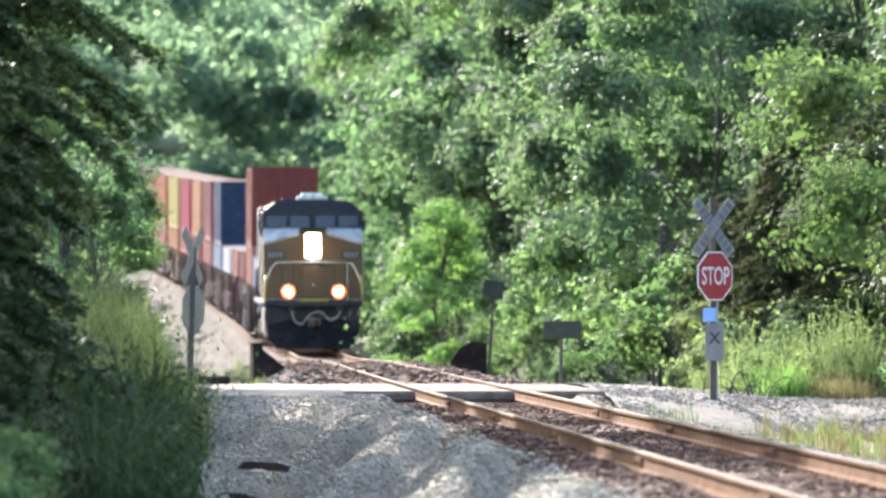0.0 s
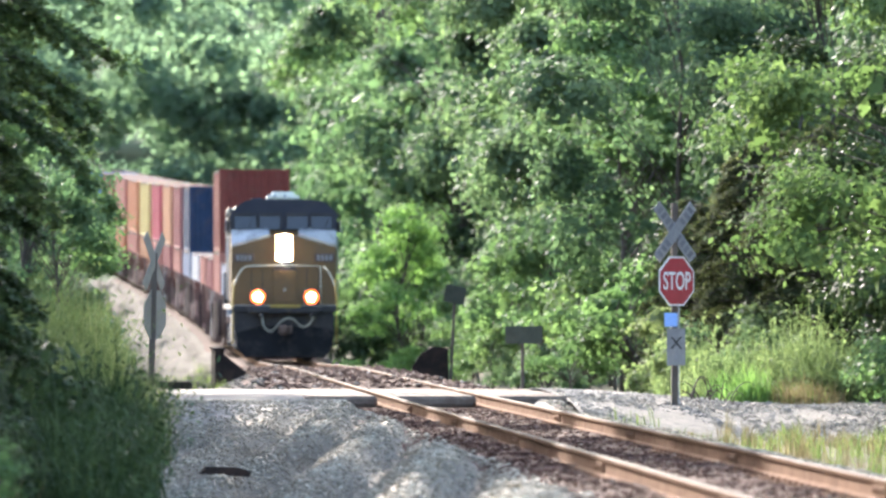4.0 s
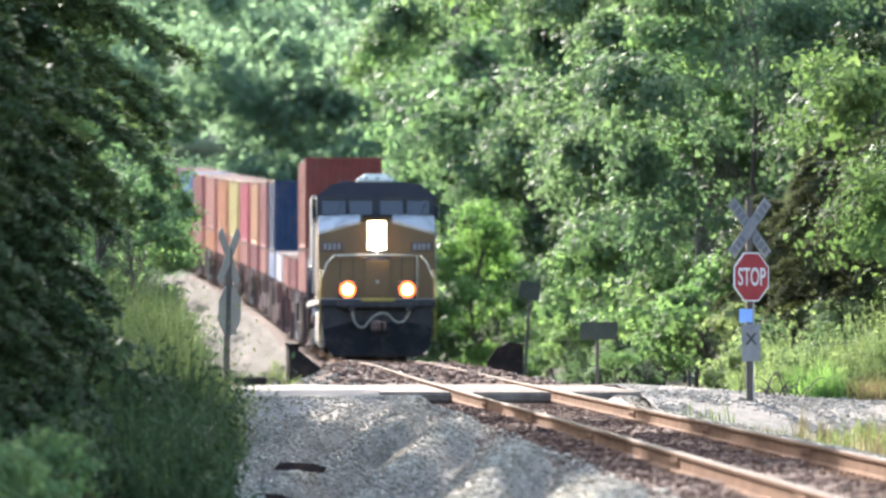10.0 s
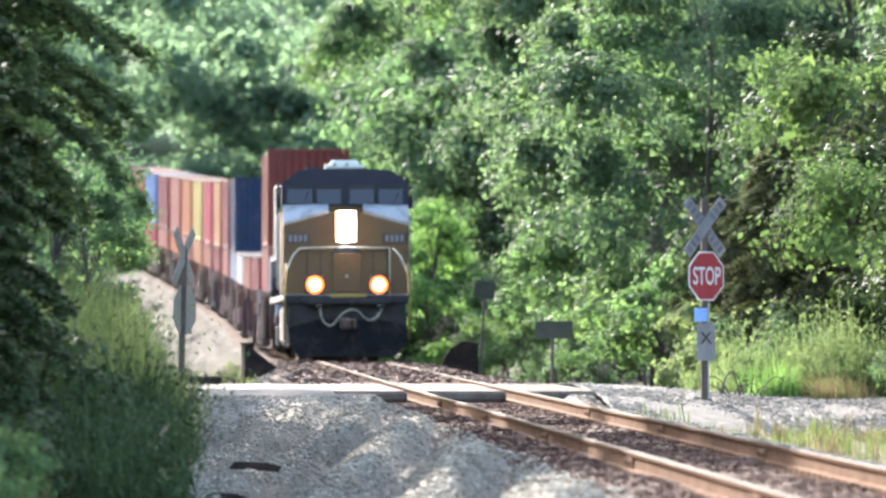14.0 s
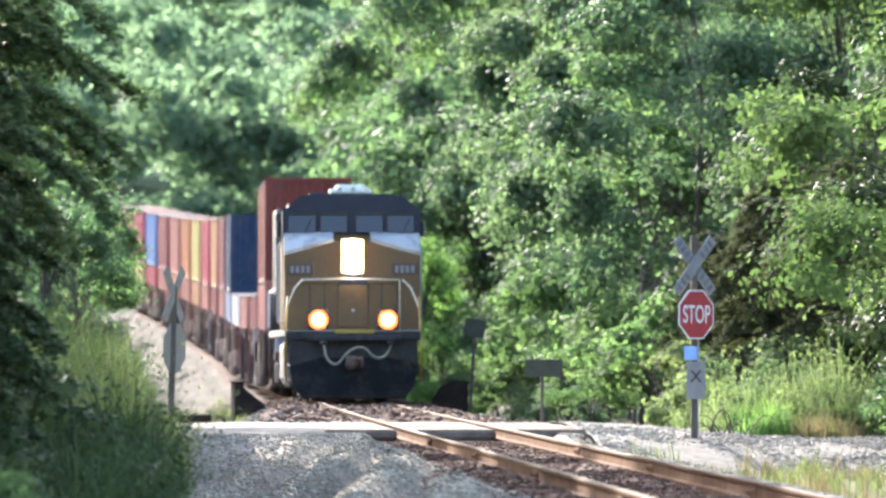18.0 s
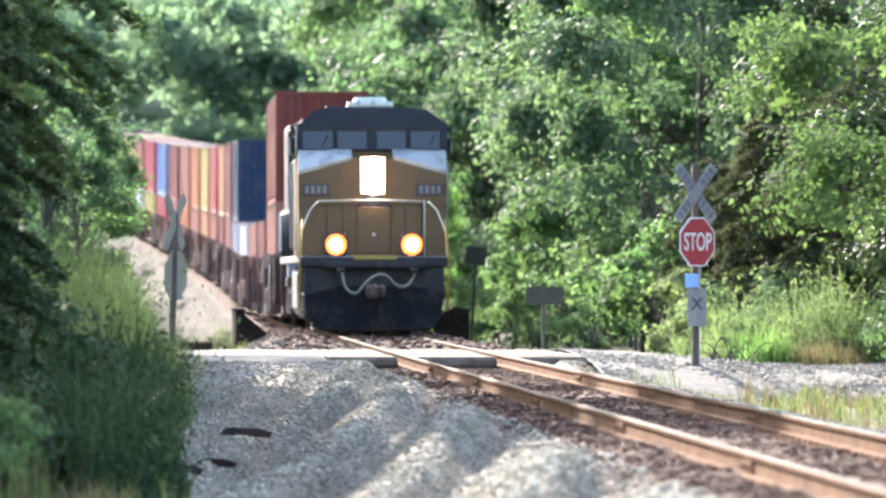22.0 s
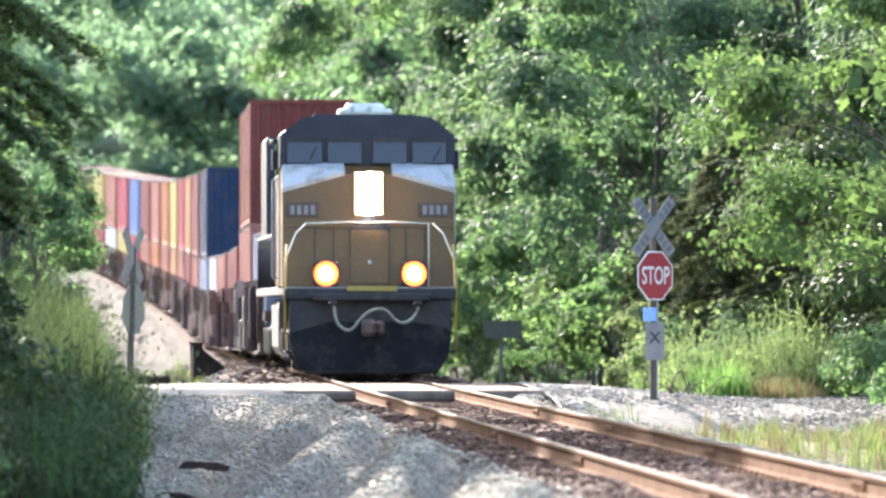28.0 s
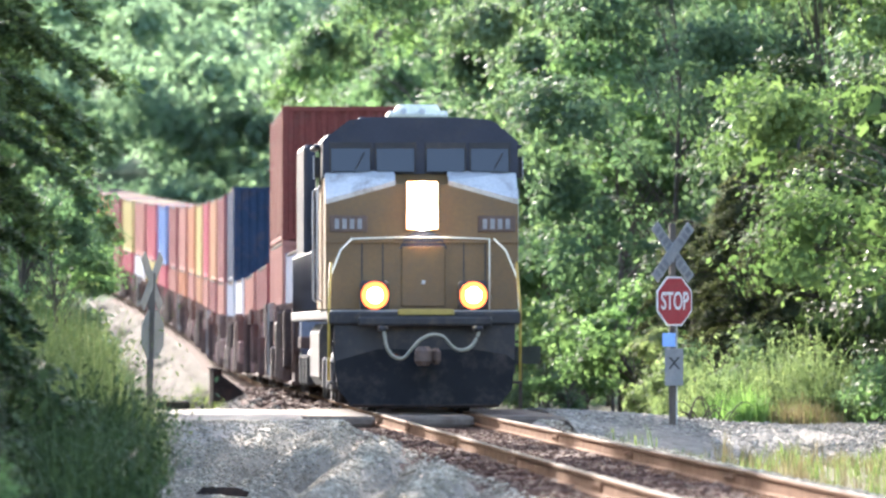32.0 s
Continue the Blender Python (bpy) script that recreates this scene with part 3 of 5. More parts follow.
# ------------------------------------------------------------------ crossing signs
def text_mesh(name, body, size, depth, mat):
    cu = bpy.data.curves.new(name, "FONT")
    cu.body, cu.size, cu.extrude = body, size, depth
    cu.align_x, cu.align_y = "CENTER", "CENTER"
    cu.offset = 0.012 * size
    ob = bpy.data.objects.new(name, cu)
    scene.collection.objects.link(ob)
    me = bpy.data.meshes.new_from_object(ob.evaluated_get(bpy.context.evaluated_depsgraph_get()))
    bpy.data.objects.remove(ob)
    me.materials.clear()
    me.materials.append(mat)
    return me


def octagon(r):
    return [(r * math.cos(math.pi * (k + 0.5) / 4), r * math.sin(math.pi * (k + 0.5) / 4)) for k in range(8)]


def crossbuck(parent, z, mat, lettered, yaw, half=0.61):
    """Two crossed blades with rows of worn lettering bars."""
    for k, ang in enumerate((48, -48)):
        s = Shape().box(-half, half, -0.008, 0.008, -0.092, 0.092, 0.006)
        b = part("crossbuck_blade", s, mat, parent)
        b.matrix_basis = pose(0, -0.06 - 0.02 * k, z, 0, 0, yaw) @ pose(0, 0, 0, 0, ang, 0)
        if lettered:
            for q in range(9):
                x = half * (-0.82 + 0.205 * q)
                if k == 0 or abs(x) > 0.13:
                    part("lettering_bar", Shape().box(x - 0.035, x + 0.035, -0.013, -0.0082, -0.06, 0.06), FADED, b)


def build_signs():
    # the stop sign with its crossbuck, emergency plate and number plate
    p = tagged(new("crossing_sign_post"), "crossing post with red stop sign, crossbuck and blue plate", "road sign")
    p.matrix_basis = pose(9.0, 105.0, 0)
    part("post", Shape().box(-0.05, 0.05, -0.05, 0.05, -0.6, 2.95, 0.01), POSTWOOD, p)
    part("steel_strip", Shape().box(0.052, 0.08, -0.02, 0.03, -0.5, 1.9, 0.005), POSTSTEEL, p)
    crossbuck(p, 2.50, OLDWHITE, True, 36, 0.56)
    st = part("stop_plate", Shape().prism(octagon(0.412), -0.006, 0.006), WHITE, p, "red octagonal stop plate with a white rim")
    st.matrix_basis = pose(0.02, -0.115, 1.74, 0, 0, 40)
    part("red_field", Shape().prism(octagon(0.385), -0.011, -0.0062), SIGNRED, st)
    w = new("lettering", text_mesh("lettering", "STOP", 0.36, 0.002, WHITE))
    w.parent = st
    w.matrix_basis = pose(0, -0.014, -0.01, 90) @ Matrix.Diagonal((0.70, 1.08, 1, 1))
    b = part("blue_plate", Shape().box(-0.105, 0.105, -0.004, 0.004, -0.105, 0.105, 0.003), SIGNBLUE, p, "small bright blue emergency plate")
    b.matrix_basis = pose(-0.06, -0.075, 1.14, 0, 0, 10)
    n = part("number_plate", Shape().box(-0.15, 0.15, -0.004, 0.004, -0.29, 0.29, 0.003), OLDWHITE, p, "tall weathered white plate marked X")
    n.matrix_basis = pose(0.02, -0.07, 0.72, 0, 0, 12)
    x = new("lettering", text_mesh("lettering", "X", 0.26, 0.002, INK))
    x.parent = n
    x.matrix_basis = pose(0, -0.008, 0.05, 90)
    # the far-side post, seen from the back
    q = tagged(new("crossing_sign_post"), "old crossbuck post seen from behind with bare metal plates", "road sign")
    q.matrix_basis = pose(0.85, 101.5, 0, 0, 1.2, 0)
    part("post", Shape().box(-0.05, 0.05, -0.05, 0.05, -0.55, 2.15, 0.012), POSTWOOD, q)
    crossbuck(q, 2.02, SIGNBACK, False, 66, 0.52)
    pl = part("stop_plate", Shape().prism(octagon(0.40), -0.006, 0.006), SIGNBACK, q, "bare back of a stop plate")
    pl.matrix_basis = pose(0.03, 0.07, 1.22, 0, 0, 63)
    # two small signs past the road
    r = tagged(new("track_sign"), "small brown sign on a thin dark post", "track sign")
    r.matrix_basis = pose(7.30, 115.5, 0)
    part("post", Shape().box(-0.03, 0.03, -0.03, 0.03, -0.5, 0.98, 0.008), POSTWOOD, r)
    part("plate", Shape().box(-0.30, 0.34, -0.05, -0.042, 0.72, 1.02, 0.003), DULL, r)
    u = tagged(new("track_sign"), "small grey sign on a leaning post", "track sign")
    u.matrix_basis = pose(8.0, 152, 0, 0, 3, 0)
    part("post", Shape().box(-0.035, 0.035, -0.035, 0.035, -0.6, 1.8, 0.008), POSTWOOD, u)
    pu = part("plate", Shape().box(-0.24, 0.24, -0.05, -0.042, -0.2, 0.2, 0.003), DULL, u)
    pu.matrix_basis = pose(0, 0, 1.66, 0, 8, 0)


build_signs()


def build_brush():
    """Dead arching stems tangled at the foot of the sign."""
    b = tagged(new("dead_brush"), "tangle of dark dead stems at the roadside", "brush")
    b.matrix_basis = pose(9.75, 107.5, -0.25)
    rng = random.Random(5)
    for k in range(16):
        a = rng.uniform(-1.0, 1.0)
        h = rng.uniform(0.25, 0.6)
        x = rng.uniform(-0.3, 0.35)
        y = rng.uniform(-0.3, 0.3)
        pts = [(x + a * 0.5 * q, y, h * (2.4 * q - 1.7 * q * q)) for q in (0, 0.2, 0.4, 0.6, 0.8, 1.0)]
        part("stem", Shape().tube(pts, 0.014, 5, 0, 0.006), BARK, b)


build_brush()


def build_scraps():
    """Dark scraps lying on the ballast and by the post."""
    for x, y, turn, a, b, c, mat, name, label in ((1.46, 76, 12, 0.30, 0.06, 0.05, IRON, "timber_scrap", "dark broken tie end lying on the ballast"),
                                                  (1.05, 70.5, -20, 0.22, 0.05, 0.04, IRON, "timber_scrap", "short dark timber scrap on the gravel"),
                                                  (0.62, 67, 40, 0.28, 0.06, 0.05, IRON, "timber_scrap", "weathered timber scrap beside the weeds"),
                                                  (0.92, 93.5, 5, 0.07, 0.07, 0.08, IRON, "iron_block", "rusty iron block at the foot of the post")):
        s = tagged(new(name), label, "debris")
        s.matrix_basis = pose(x, y, ground_z(x, y) + c, 0, 4, turn)
        part("piece", Shape().prism([(-a, -c), (a * 0.9, -c), (a, c * 0.3), (a * 0.5, c), (-a * 0.7, c * 0.8)], -b, b), mat, s)


build_scraps()


# ------------------------------------------------------------------ the locomotive
def wheel_mesh():
    s = Shape()
    s.disc((0, 0, 0), (1, 0, 0), 0.50, 0.13, 28)
    s.disc((0.06, 0, 0), (1, 0, 0), 0.535, 0.03, 28)
    s.disc((-0.08, 0, 0), (1, 0, 0), 0.16, 0.08, 14)
    return s.mesh("wheel", BLACKISH)


WHEEL = wheel_mesh()
WHEELS = []


def add_wheels(parent, ys, r=0.5, spin=False):
    for y in ys:
        for sx in (-1, 1):
            w = new("wheel", WHEEL)
            w.parent = parent
            k = r / 0.5
            w.matrix_basis = pose(sx * 0.755, y, r, 0, 0, 0 if sx < 0 else 180)
            w.scale = (k, k, k)
            if spin:
                WHEELS.append((w, sx, y, r))


def build_loco():
    L = tagged(new("diesel_locomotive"), "gold and dark blue diesel freight locomotive with lit headlights", "locomotive")
    W = 1.52
    # nose
    low = [(-W, 1.62), (W, 1.62), (W, 3.30), (0.42, 3.60), (-0.42, 3.60), (-W, 3.30)]
    high = [(-W, 1.62), (W, 1.62), (W, 3.74), (0.42, 3.78), (-0.42, 3.78), (-W, 3.74)]
    nose = part("nose", Shape().prism(low, 0.0, 0.55, 0, high).prism(high, 0.5505, 1.4), GOLD, L, "gold-painted nose, streaked with grime")
    for sx in (-1, 1):
        f = [(sx * W, 0.0, 3.30), (sx * 0.42, 0.0, 3.60), (sx * 0.42, 0.55, 3.78), (sx * W, 0.55, 3.74)]
        up = Vector((0, -0.03, 0.055))
        v = [Vector(p) + up * 1.0 for p in f] + [Vector(p) - Vector((0, 0, 0.02)) for p in f]
        fs = [(0, 1, 2), (0, 2, 3), (0, 1, 3), (1, 2, 3), (7, 6, 5, 4), (0, 4, 5, 1), (1, 5, 6, 2), (2, 6, 7, 3), (3, 7, 4, 0)]
        part("nose_stripe", Shape().add(v, fs), SILVER, nose, "grimy grey-white chevron stripe")
    # door, seams and number boards
    part("nose_door", Shape().box(-0.33, 0.37, -0.035, 0.0, 1.66, 2.62, 0.02), GOLD, nose)
    part("door_latch", Shape().box(-0.01, 0.05, -0.06, -0.03, 2.02, 2.08, 0.01), SILVER, nose)
    arch = Shape()
    arch.prism([(-0.36, 2.58), (0.40, 2.58), (0.30, 2.78), (0.12, 2.86), (-0.08, 2.86), (-0.26, 2.78)], -0.03, 0.0)
    part("door_hood", arch, NAVY, nose, "dark arched hood above the nose door")
    for x in (-0.95, -0.62, 0.66, 1.0):
        part("nose_seam", Shape().box(x - 0.012, x + 0.012, -0.008, 0.0, 1.66, 2.66), BLACKISH, nose)
    part("nose_ledge", Shape().box(-W - 0.01, W + 0.01, -0.03, 0.0, 2.66, 2.70, 0.008), GOLD, nose)
    for x0, x1 in ((-1.46, -0.86), (0.88, 1.48)):
        nb = part("number_board", Shape().box(x0, x1, -0.03, 0.0, 2.84, 3.10, 0.012), COUPLER, nose)
        for k in range(4):
            xa = x0 + 0.08 + 0.12 * k
            part("lettering_bar", Shape().box(xa, xa + 0.07, -0.036, -0.0305, 2.89, 3.05), OLDWHITE, nb)
    # headlight: two lamps one above the other
    hl = part("headlight", Shape().box(-0.27, 0.27, -0.10, 0.02, 2.86, 3.66, 0.05), GOLD, L, "tall headlight housing with two lit lamps")
    # added glowing panel behind the lenses, in place of lens bloom
    part("glare_panel", Shape().box(-0.24, 0.24, -0.118, -0.1, 2.89, 3.63, 0.008), GLARE_GLOW, hl, "reflector panel flooded with lamp light")
    for z in (3.07, 3.43):
        part("lamp_lens", Shape().disc((0, -0.128, z), (0, 1, 0), 0.2, 0.03, 24), LAMP_GLOW, hl)
    for x in (-0.77, 0.78):
        d = part("ditch_light", Shape().box(x - 0.23, x + 0.23, -0.62, -0.34, 1.61, 2.07, 0.05), BLACKISH, L)
        part("lamp_lens", Shape().disc((x, -0.63, 1.84), (0, 1, 0), 0.118, 0.03, 22), DITCH_GLOW, d)
        # emissive ring added to draw the halo round the lens
        part("halo_ring", Shape().disc((x, -0.622, 1.84), (0, 1, 0), 0.215, 0.02, 22), HALO_GLOW, d, "glowing lamp reflector")
    # cab
    cab_out = [(-1.55, 3.72), (1.55, 3.72), (1.55, 4.30), (1.14, 4.62), (0.7, 4.67), (-0.7, 4.67), (-1.14, 4.62), (-1.55, 4.30)]
    cab = part("cab", Shape().prism(cab_out, 0.50, 3.7), NAVY, L, "dark blue cab with a chamfered roof")
    part("cab_side", Shape().box(-1.54, 1.54, 1.41, 3.7, 1.62, 3.715, 0.02), GOLD, L)
    for x0, x1 in ((-1.42, -0.80), (-0.70, -0.10), (0.10, 0.70), (0.80, 1.40)):
        fr = part("window_frame", Shape().box(x0 - 0.03, x1 + 0.03, 0.480, 0.499, 3.77, 4.27, 0.008), BLACKISH, cab)
        pane = part("pane", Shape().box(x0, x1, -0.006, 0.006, -0.22, 0.22, 0.004), GLASS, fr)
        pane.matrix_basis = pose(0, 0.462, 4.02, -9)
    for sx in (-1, 1):
        for y0, y1 in ((1.6, 2.3), (2.45, 3.2)):
            xa, xb = (sx * 1.552, sx * 1.572) if sx > 0 else (sx * 1.572, sx * 1.552)
            part("side_window", Shape().box(xa, xb, y0, y1, 3.55, 4.2, 0.02), GLASS, cab)
        aw = Shape().box(min(sx * 1.56, sx * 1.66), max(sx * 1.56, sx * 1.66), 1.3, 3.4, 4.20, 4.26, 0.02)
        part("sun_awning", aw, NAVY, cab)
        mi = Shape().box(min(sx * 1.57, sx * 1.66), max(sx * 1.57, sx * 1.66), 1.20, 1.25, 3.72, 4.05, 0.02)
        mi = part("mirror", mi, BLACKISH, cab)
        part("mirror_rim", Shape().box(min(sx * 1.66, sx * 1.68), max(sx * 1.66, sx * 1.68), 1.19, 1.25, 3.7, 4.07, 0.01), SILVER, mi)
    for x in (-1.1, 1.1):
        part("wiper", Shape().tube([(x, 0.44, 3.72), (x + 0.2, 0.43, 4.1)], 0.012, 6), BLACKISH, cab)
    ac = Shape().box(-0.48, 0.48, 1.25, 2.3, 4.66, 4.80, 0.05).box(-0.36, 0.36, 1.3, 2.25, 4.70, 4.90, 0.09)
    part("roof_cooler", ac, CREAM, L, "cream roof air conditioner")
    for x in (-0.25, 0.05):
        part("horn", Shape().tube([(x, 1.0, 4.78), (x, 1.25, 4.78)], 0.05, 10, 0, 0.03), POSTSTEEL, L)
    part("antenna", Shape().box(-0.9, -0.55, 2.6, 3.0, 4.66, 4.74, 0.03), NAVY, L)
    # front platform, pilot and plow
    part("platform", Shape().box(-1.5, 1.5, -0.95, 0.05, 1.38, 1.585, 0.03), BLACKISH, L)
    part("platform_tread", Shape().box(-1.46, 1.46, -0.92, -0.005, 1.5851, 1.605, 0.005), CONCRETE, L, "dusty grey tread plate")
    part("platform_edge", Shape().box(-0.42, 0.46, -0.985, -0.95, 1.53, 1.62, 0.012), YELLOW, L, "worn yellow edge plate")
    part("anticlimber", Shape().box(-1.05, 1.05, -1.15, -0.95, 1.36, 1.50, 0.03), BLACKISH, L)
    part("pilot_plate", Shape().box(-1.42, 1.42, -0.9, -0.82, 0.62, 1.38, 0.01), BLACKISH, L)
    # the plow: a V with its ridge forward, its lower corners cut
    v = [(-1.45, -0.85, 1.02), (0, -0.95, 0.98), (1.45, -0.85, 1.02), (-1.36, -1.00, 0.36), (-1.14, -1.12, 0.09), (0, -1.28, 0.075), (1.14, -1.12, 0.09), (1.36, -1.00, 0.36)]
    bk = [(x, y + 0.12, z) for x, y, z in v]
    s = Shape()
    s.add(v + bk, [(0, 3, 4, 5, 1), (1, 5, 6, 7, 2), (9, 13, 12, 11, 8), (10, 15, 14, 13, 9), (0, 1, 9, 8), (1, 2, 10, 9), (3, 0, 8, 11), (2, 7, 15, 10),
                   (4, 3, 11, 12), (5, 4, 12, 13), (6, 5, 13, 14), (7, 6, 14, 15)])
    plow = part("snow_plow", s, PLOW, L, "black steel plow, scuffed along its lower edge")
    ed = Shape()
    for a, b in ((4, 5), (5, 6)):
        ed.tube([Vector(v[a]) + Vector((0, -0.02, 0.03)), Vector(v[b]) + Vector((0, -0.02, 0.03))], 0.025, 6)
    part("wear_edge", ed, IRON, plow)
    c = Shape()
    c.box(-0.11, 0.11, -1.75, -0.9, 0.78, 1.0, 0.04)
    c.box(-0.20, 0.06, -2.05, -1.7, 0.74, 1.04, 0.07)
    c.box(0.06, 0.20, -1.95, -1.7, 0.76, 1.02, 0.06)
    part("coupler", c, COUPLER, L, "brown steel knuckle coupler")
    hs = [(-0.68, 1.30), (-0.63, 1.02), (-0.52, 0.88), (-0.38, 0.86), (-0.25, 1.0), (-0.12, 1.14), (0.06, 1.22), (0.24, 1.19), (0.38, 1.04), (0.52, 0.98), (0.68, 1.04), (0.78, 1.2), (0.80, 1.32)]
    pts = []
    for i in range(len(hs) - 1):
        for q in range(4):
            k = q / 4
            p0, p1, p2, p3 = hs[max(i - 1, 0)], hs[i], hs[i + 1], hs[min(i + 2, len(hs) - 1)]
            xz = [0.5 * (2 * p1[a] + (p2[a] - p0[a]) * k + (2 * p0[a] - 5 * p1[a] + 4 * p2[a] - p3[a]) * k * k + (3 * p1[a] - p0[a] - 3 * p2[a] + p3[a]) * k ** 3) for a in (0, 1)]
            pts.append((xz[0], -1.95 + 0.25 * abs(xz[0]), xz[1]))
    part("air_hose", Shape().tube(pts, 0.027, 8), HOSE, L, "slack pale air hose looped across the front")
    for x in (-0.68, 0.80):
        part("hose_bracket", Shape().box(x - 0.07, x + 0.07, -1.82, -0.9, 1.27, 1.36, 0.03), BLACKISH, L)
    # steps and handrails
    for sx in (-1, 1):
        for k in range(3):
            z = 0.45 + 0.32 * k
            part("step", Shape().box(min(sx * 1.0, sx * 1.5), max(sx * 1.0, sx * 1.5), -0.75, -0.25, z, z + 0.04, 0.01), BLACKISH, L)
        part("step_rail", Shape().tube([(sx * 1.5, -0.85, 0.5), (sx * 1.5, -0.85, 1.7), (sx * 1.46, -0.6, 2.35)], 0.022, 8), YELLOW, L)
        for y in (1.45, 3.66):
            part("cab_grab_rail", Shape().tube([(sx * 1.55, y, 1.75), (sx * 1.60, y, 1.80), (sx * 1.60, y, 3.55), (sx * 1.55, y, 3.6)], 0.02, 6), SILVER, L, "pale grab rail")
        part("corner_rail", Shape().tube([(sx * 1.50, -0.6, 1.62), (sx * 1.48, -0.5, 2.1), (sx * 1.30, -0.4, 2.55), (sx * 1.12, -0.3, 2.73)], 0.015, 8), CREAM, L)
    part("front_rail", Shape().tube([(-1.12, -0.3, 2.73), (-0.4, -0.28, 2.75), (0.4, -0.28, 2.75), (1.05, -0.3, 2.73), (1.05, -0.3, 1.62)], 0.014, 8), CREAM, L)
    # long hood, radiator, walkway, tank
    part("walkway", Shape().box(-1.5, 1.5, 0.06, 19.4, 1.46, 1.615, 0.02), BLACKISH, L)
    hood = part("long_hood", Shape().box(-0.92, 0.92, 3.71, 19.0, 1.62, 4.30, 0.06), NAVY, L, "narrow dark blue engine hood")
    for k in range(12):
        y = 4.2 + 1.2 * k
        for sx in (-1, 1):
            part("hood_door", Shape().box(min(sx * 0.921, sx * 0.945), max(sx * 0.921, sx * 0.945), y, y + 1.1, 1.8, 3.9, 0.015), NAVY, hood)
    part("radiator", Shape().box(-1.42, 1.42, 14.4, 18.6, 2.0, 4.62, 0.06), NAVY, L)
    part("dynamic_brake", Shape().box(-1.35, 1.35, 5.6, 10.2, 3.6, 4.55, 0.10), NAVY, L)
    part("fuel_tank", Shape().box(-1.38, 1.38, 7.2, 12.2, 0.35, 1.40, 0.15), BLACKISH, L)
    for sx in (-1, 1):
        for k in range(14):
            y = 3.9 + 1.15 * k
            part("rail_post", Shape().tube([(sx * 1.47, y, 1.6), (sx * 1.47, y, 2.62)], 0.018, 6), YELLOW if k < 2 else NAVY, L)
        part("side_rail", Shape().tube([(sx * 1.47, 3.9, 2.62), (sx * 1.47, 18.9, 2.62)], 0.018, 6), NAVY, L)
    for y0 in (0.9, 13.2):
        tr = part("bogie", Shape().box(-1.25, -0.98, y0, y0 + 4.6, 0.42, 0.95, 0.08).box(0.98, 1.25, y0, y0 + 4.6, 0.42, 0.95, 0.08)
                  .box(-1.0, 1.0, y0 + 1.0, y0 + 1.3, 0.5, 0.9, 0.03).box(-1.0, 1.0, y0 + 3.0, y0 + 3.3, 0.5, 0.9, 0.03), BLACKISH, L)
        add_wheels(tr, (y0 + 0.5, y0 + 2.3, y0 + 4.1), 0.53, True)
        for k in (0.5, 2.3, 4.1):
            for sx in (-1, 1):
                part("axle_box", Shape().box(min(sx * 1.22, sx * 1.4), max(sx * 1.22, sx * 1.4), y0 + k - 0.22, y0 + k + 0.22, 0.3, 0.85, 0.05), BLACKISH, tr)
    return L


LOCO = build_loco()


# ------------------------------------------------------------------ containers and well cars
BOX_CACHE = {}


def corrugated(x, y0, y1, z0, z1, out, pitch=0.28, depth=0.036):
    """A trapezoid-ribbed wall sheet in the plane x, ribs running up; out is the outward side."""
    s = Shape()
    n = int((y1 - y0) / pitch)
    pts = []
    for i in range(n):
        y = y0 + (y1 - y0) * i / n
        p = (y1 - y0) / n
        pts += [(y, 0), (y + p * 0.38, 0), (y + p * 0.5, -depth), (y + p * 0.88, -depth)]
    pts.append((y1, 0))
    v = [(x + out * d, y, z) for y, d in pts for z in (z0, z1)]
    f = [(2 * i, 2 * i + 2, 2 * i + 3, 2 * i + 1) if out > 0 else (2 * i + 1, 2 * i + 3, 2 * i + 2, 2 * i) for i in range(len(pts) - 1)]
    s.add(v, f)
    s.box(min(x - out * 0.05, x - out * 0.07), max(x - out * 0.05, x - out * 0.07), y0, y1, z0, z1)
    return s


ROOFRUST = surface("container_roof", (0.07, 0.05, 0.045), (0.12, 0.09, 0.08), 0.9, 0, 1.0, 14, (0.15, 0.11, 0.09), 0.5, 0.1, 0.004, spec=0.03)


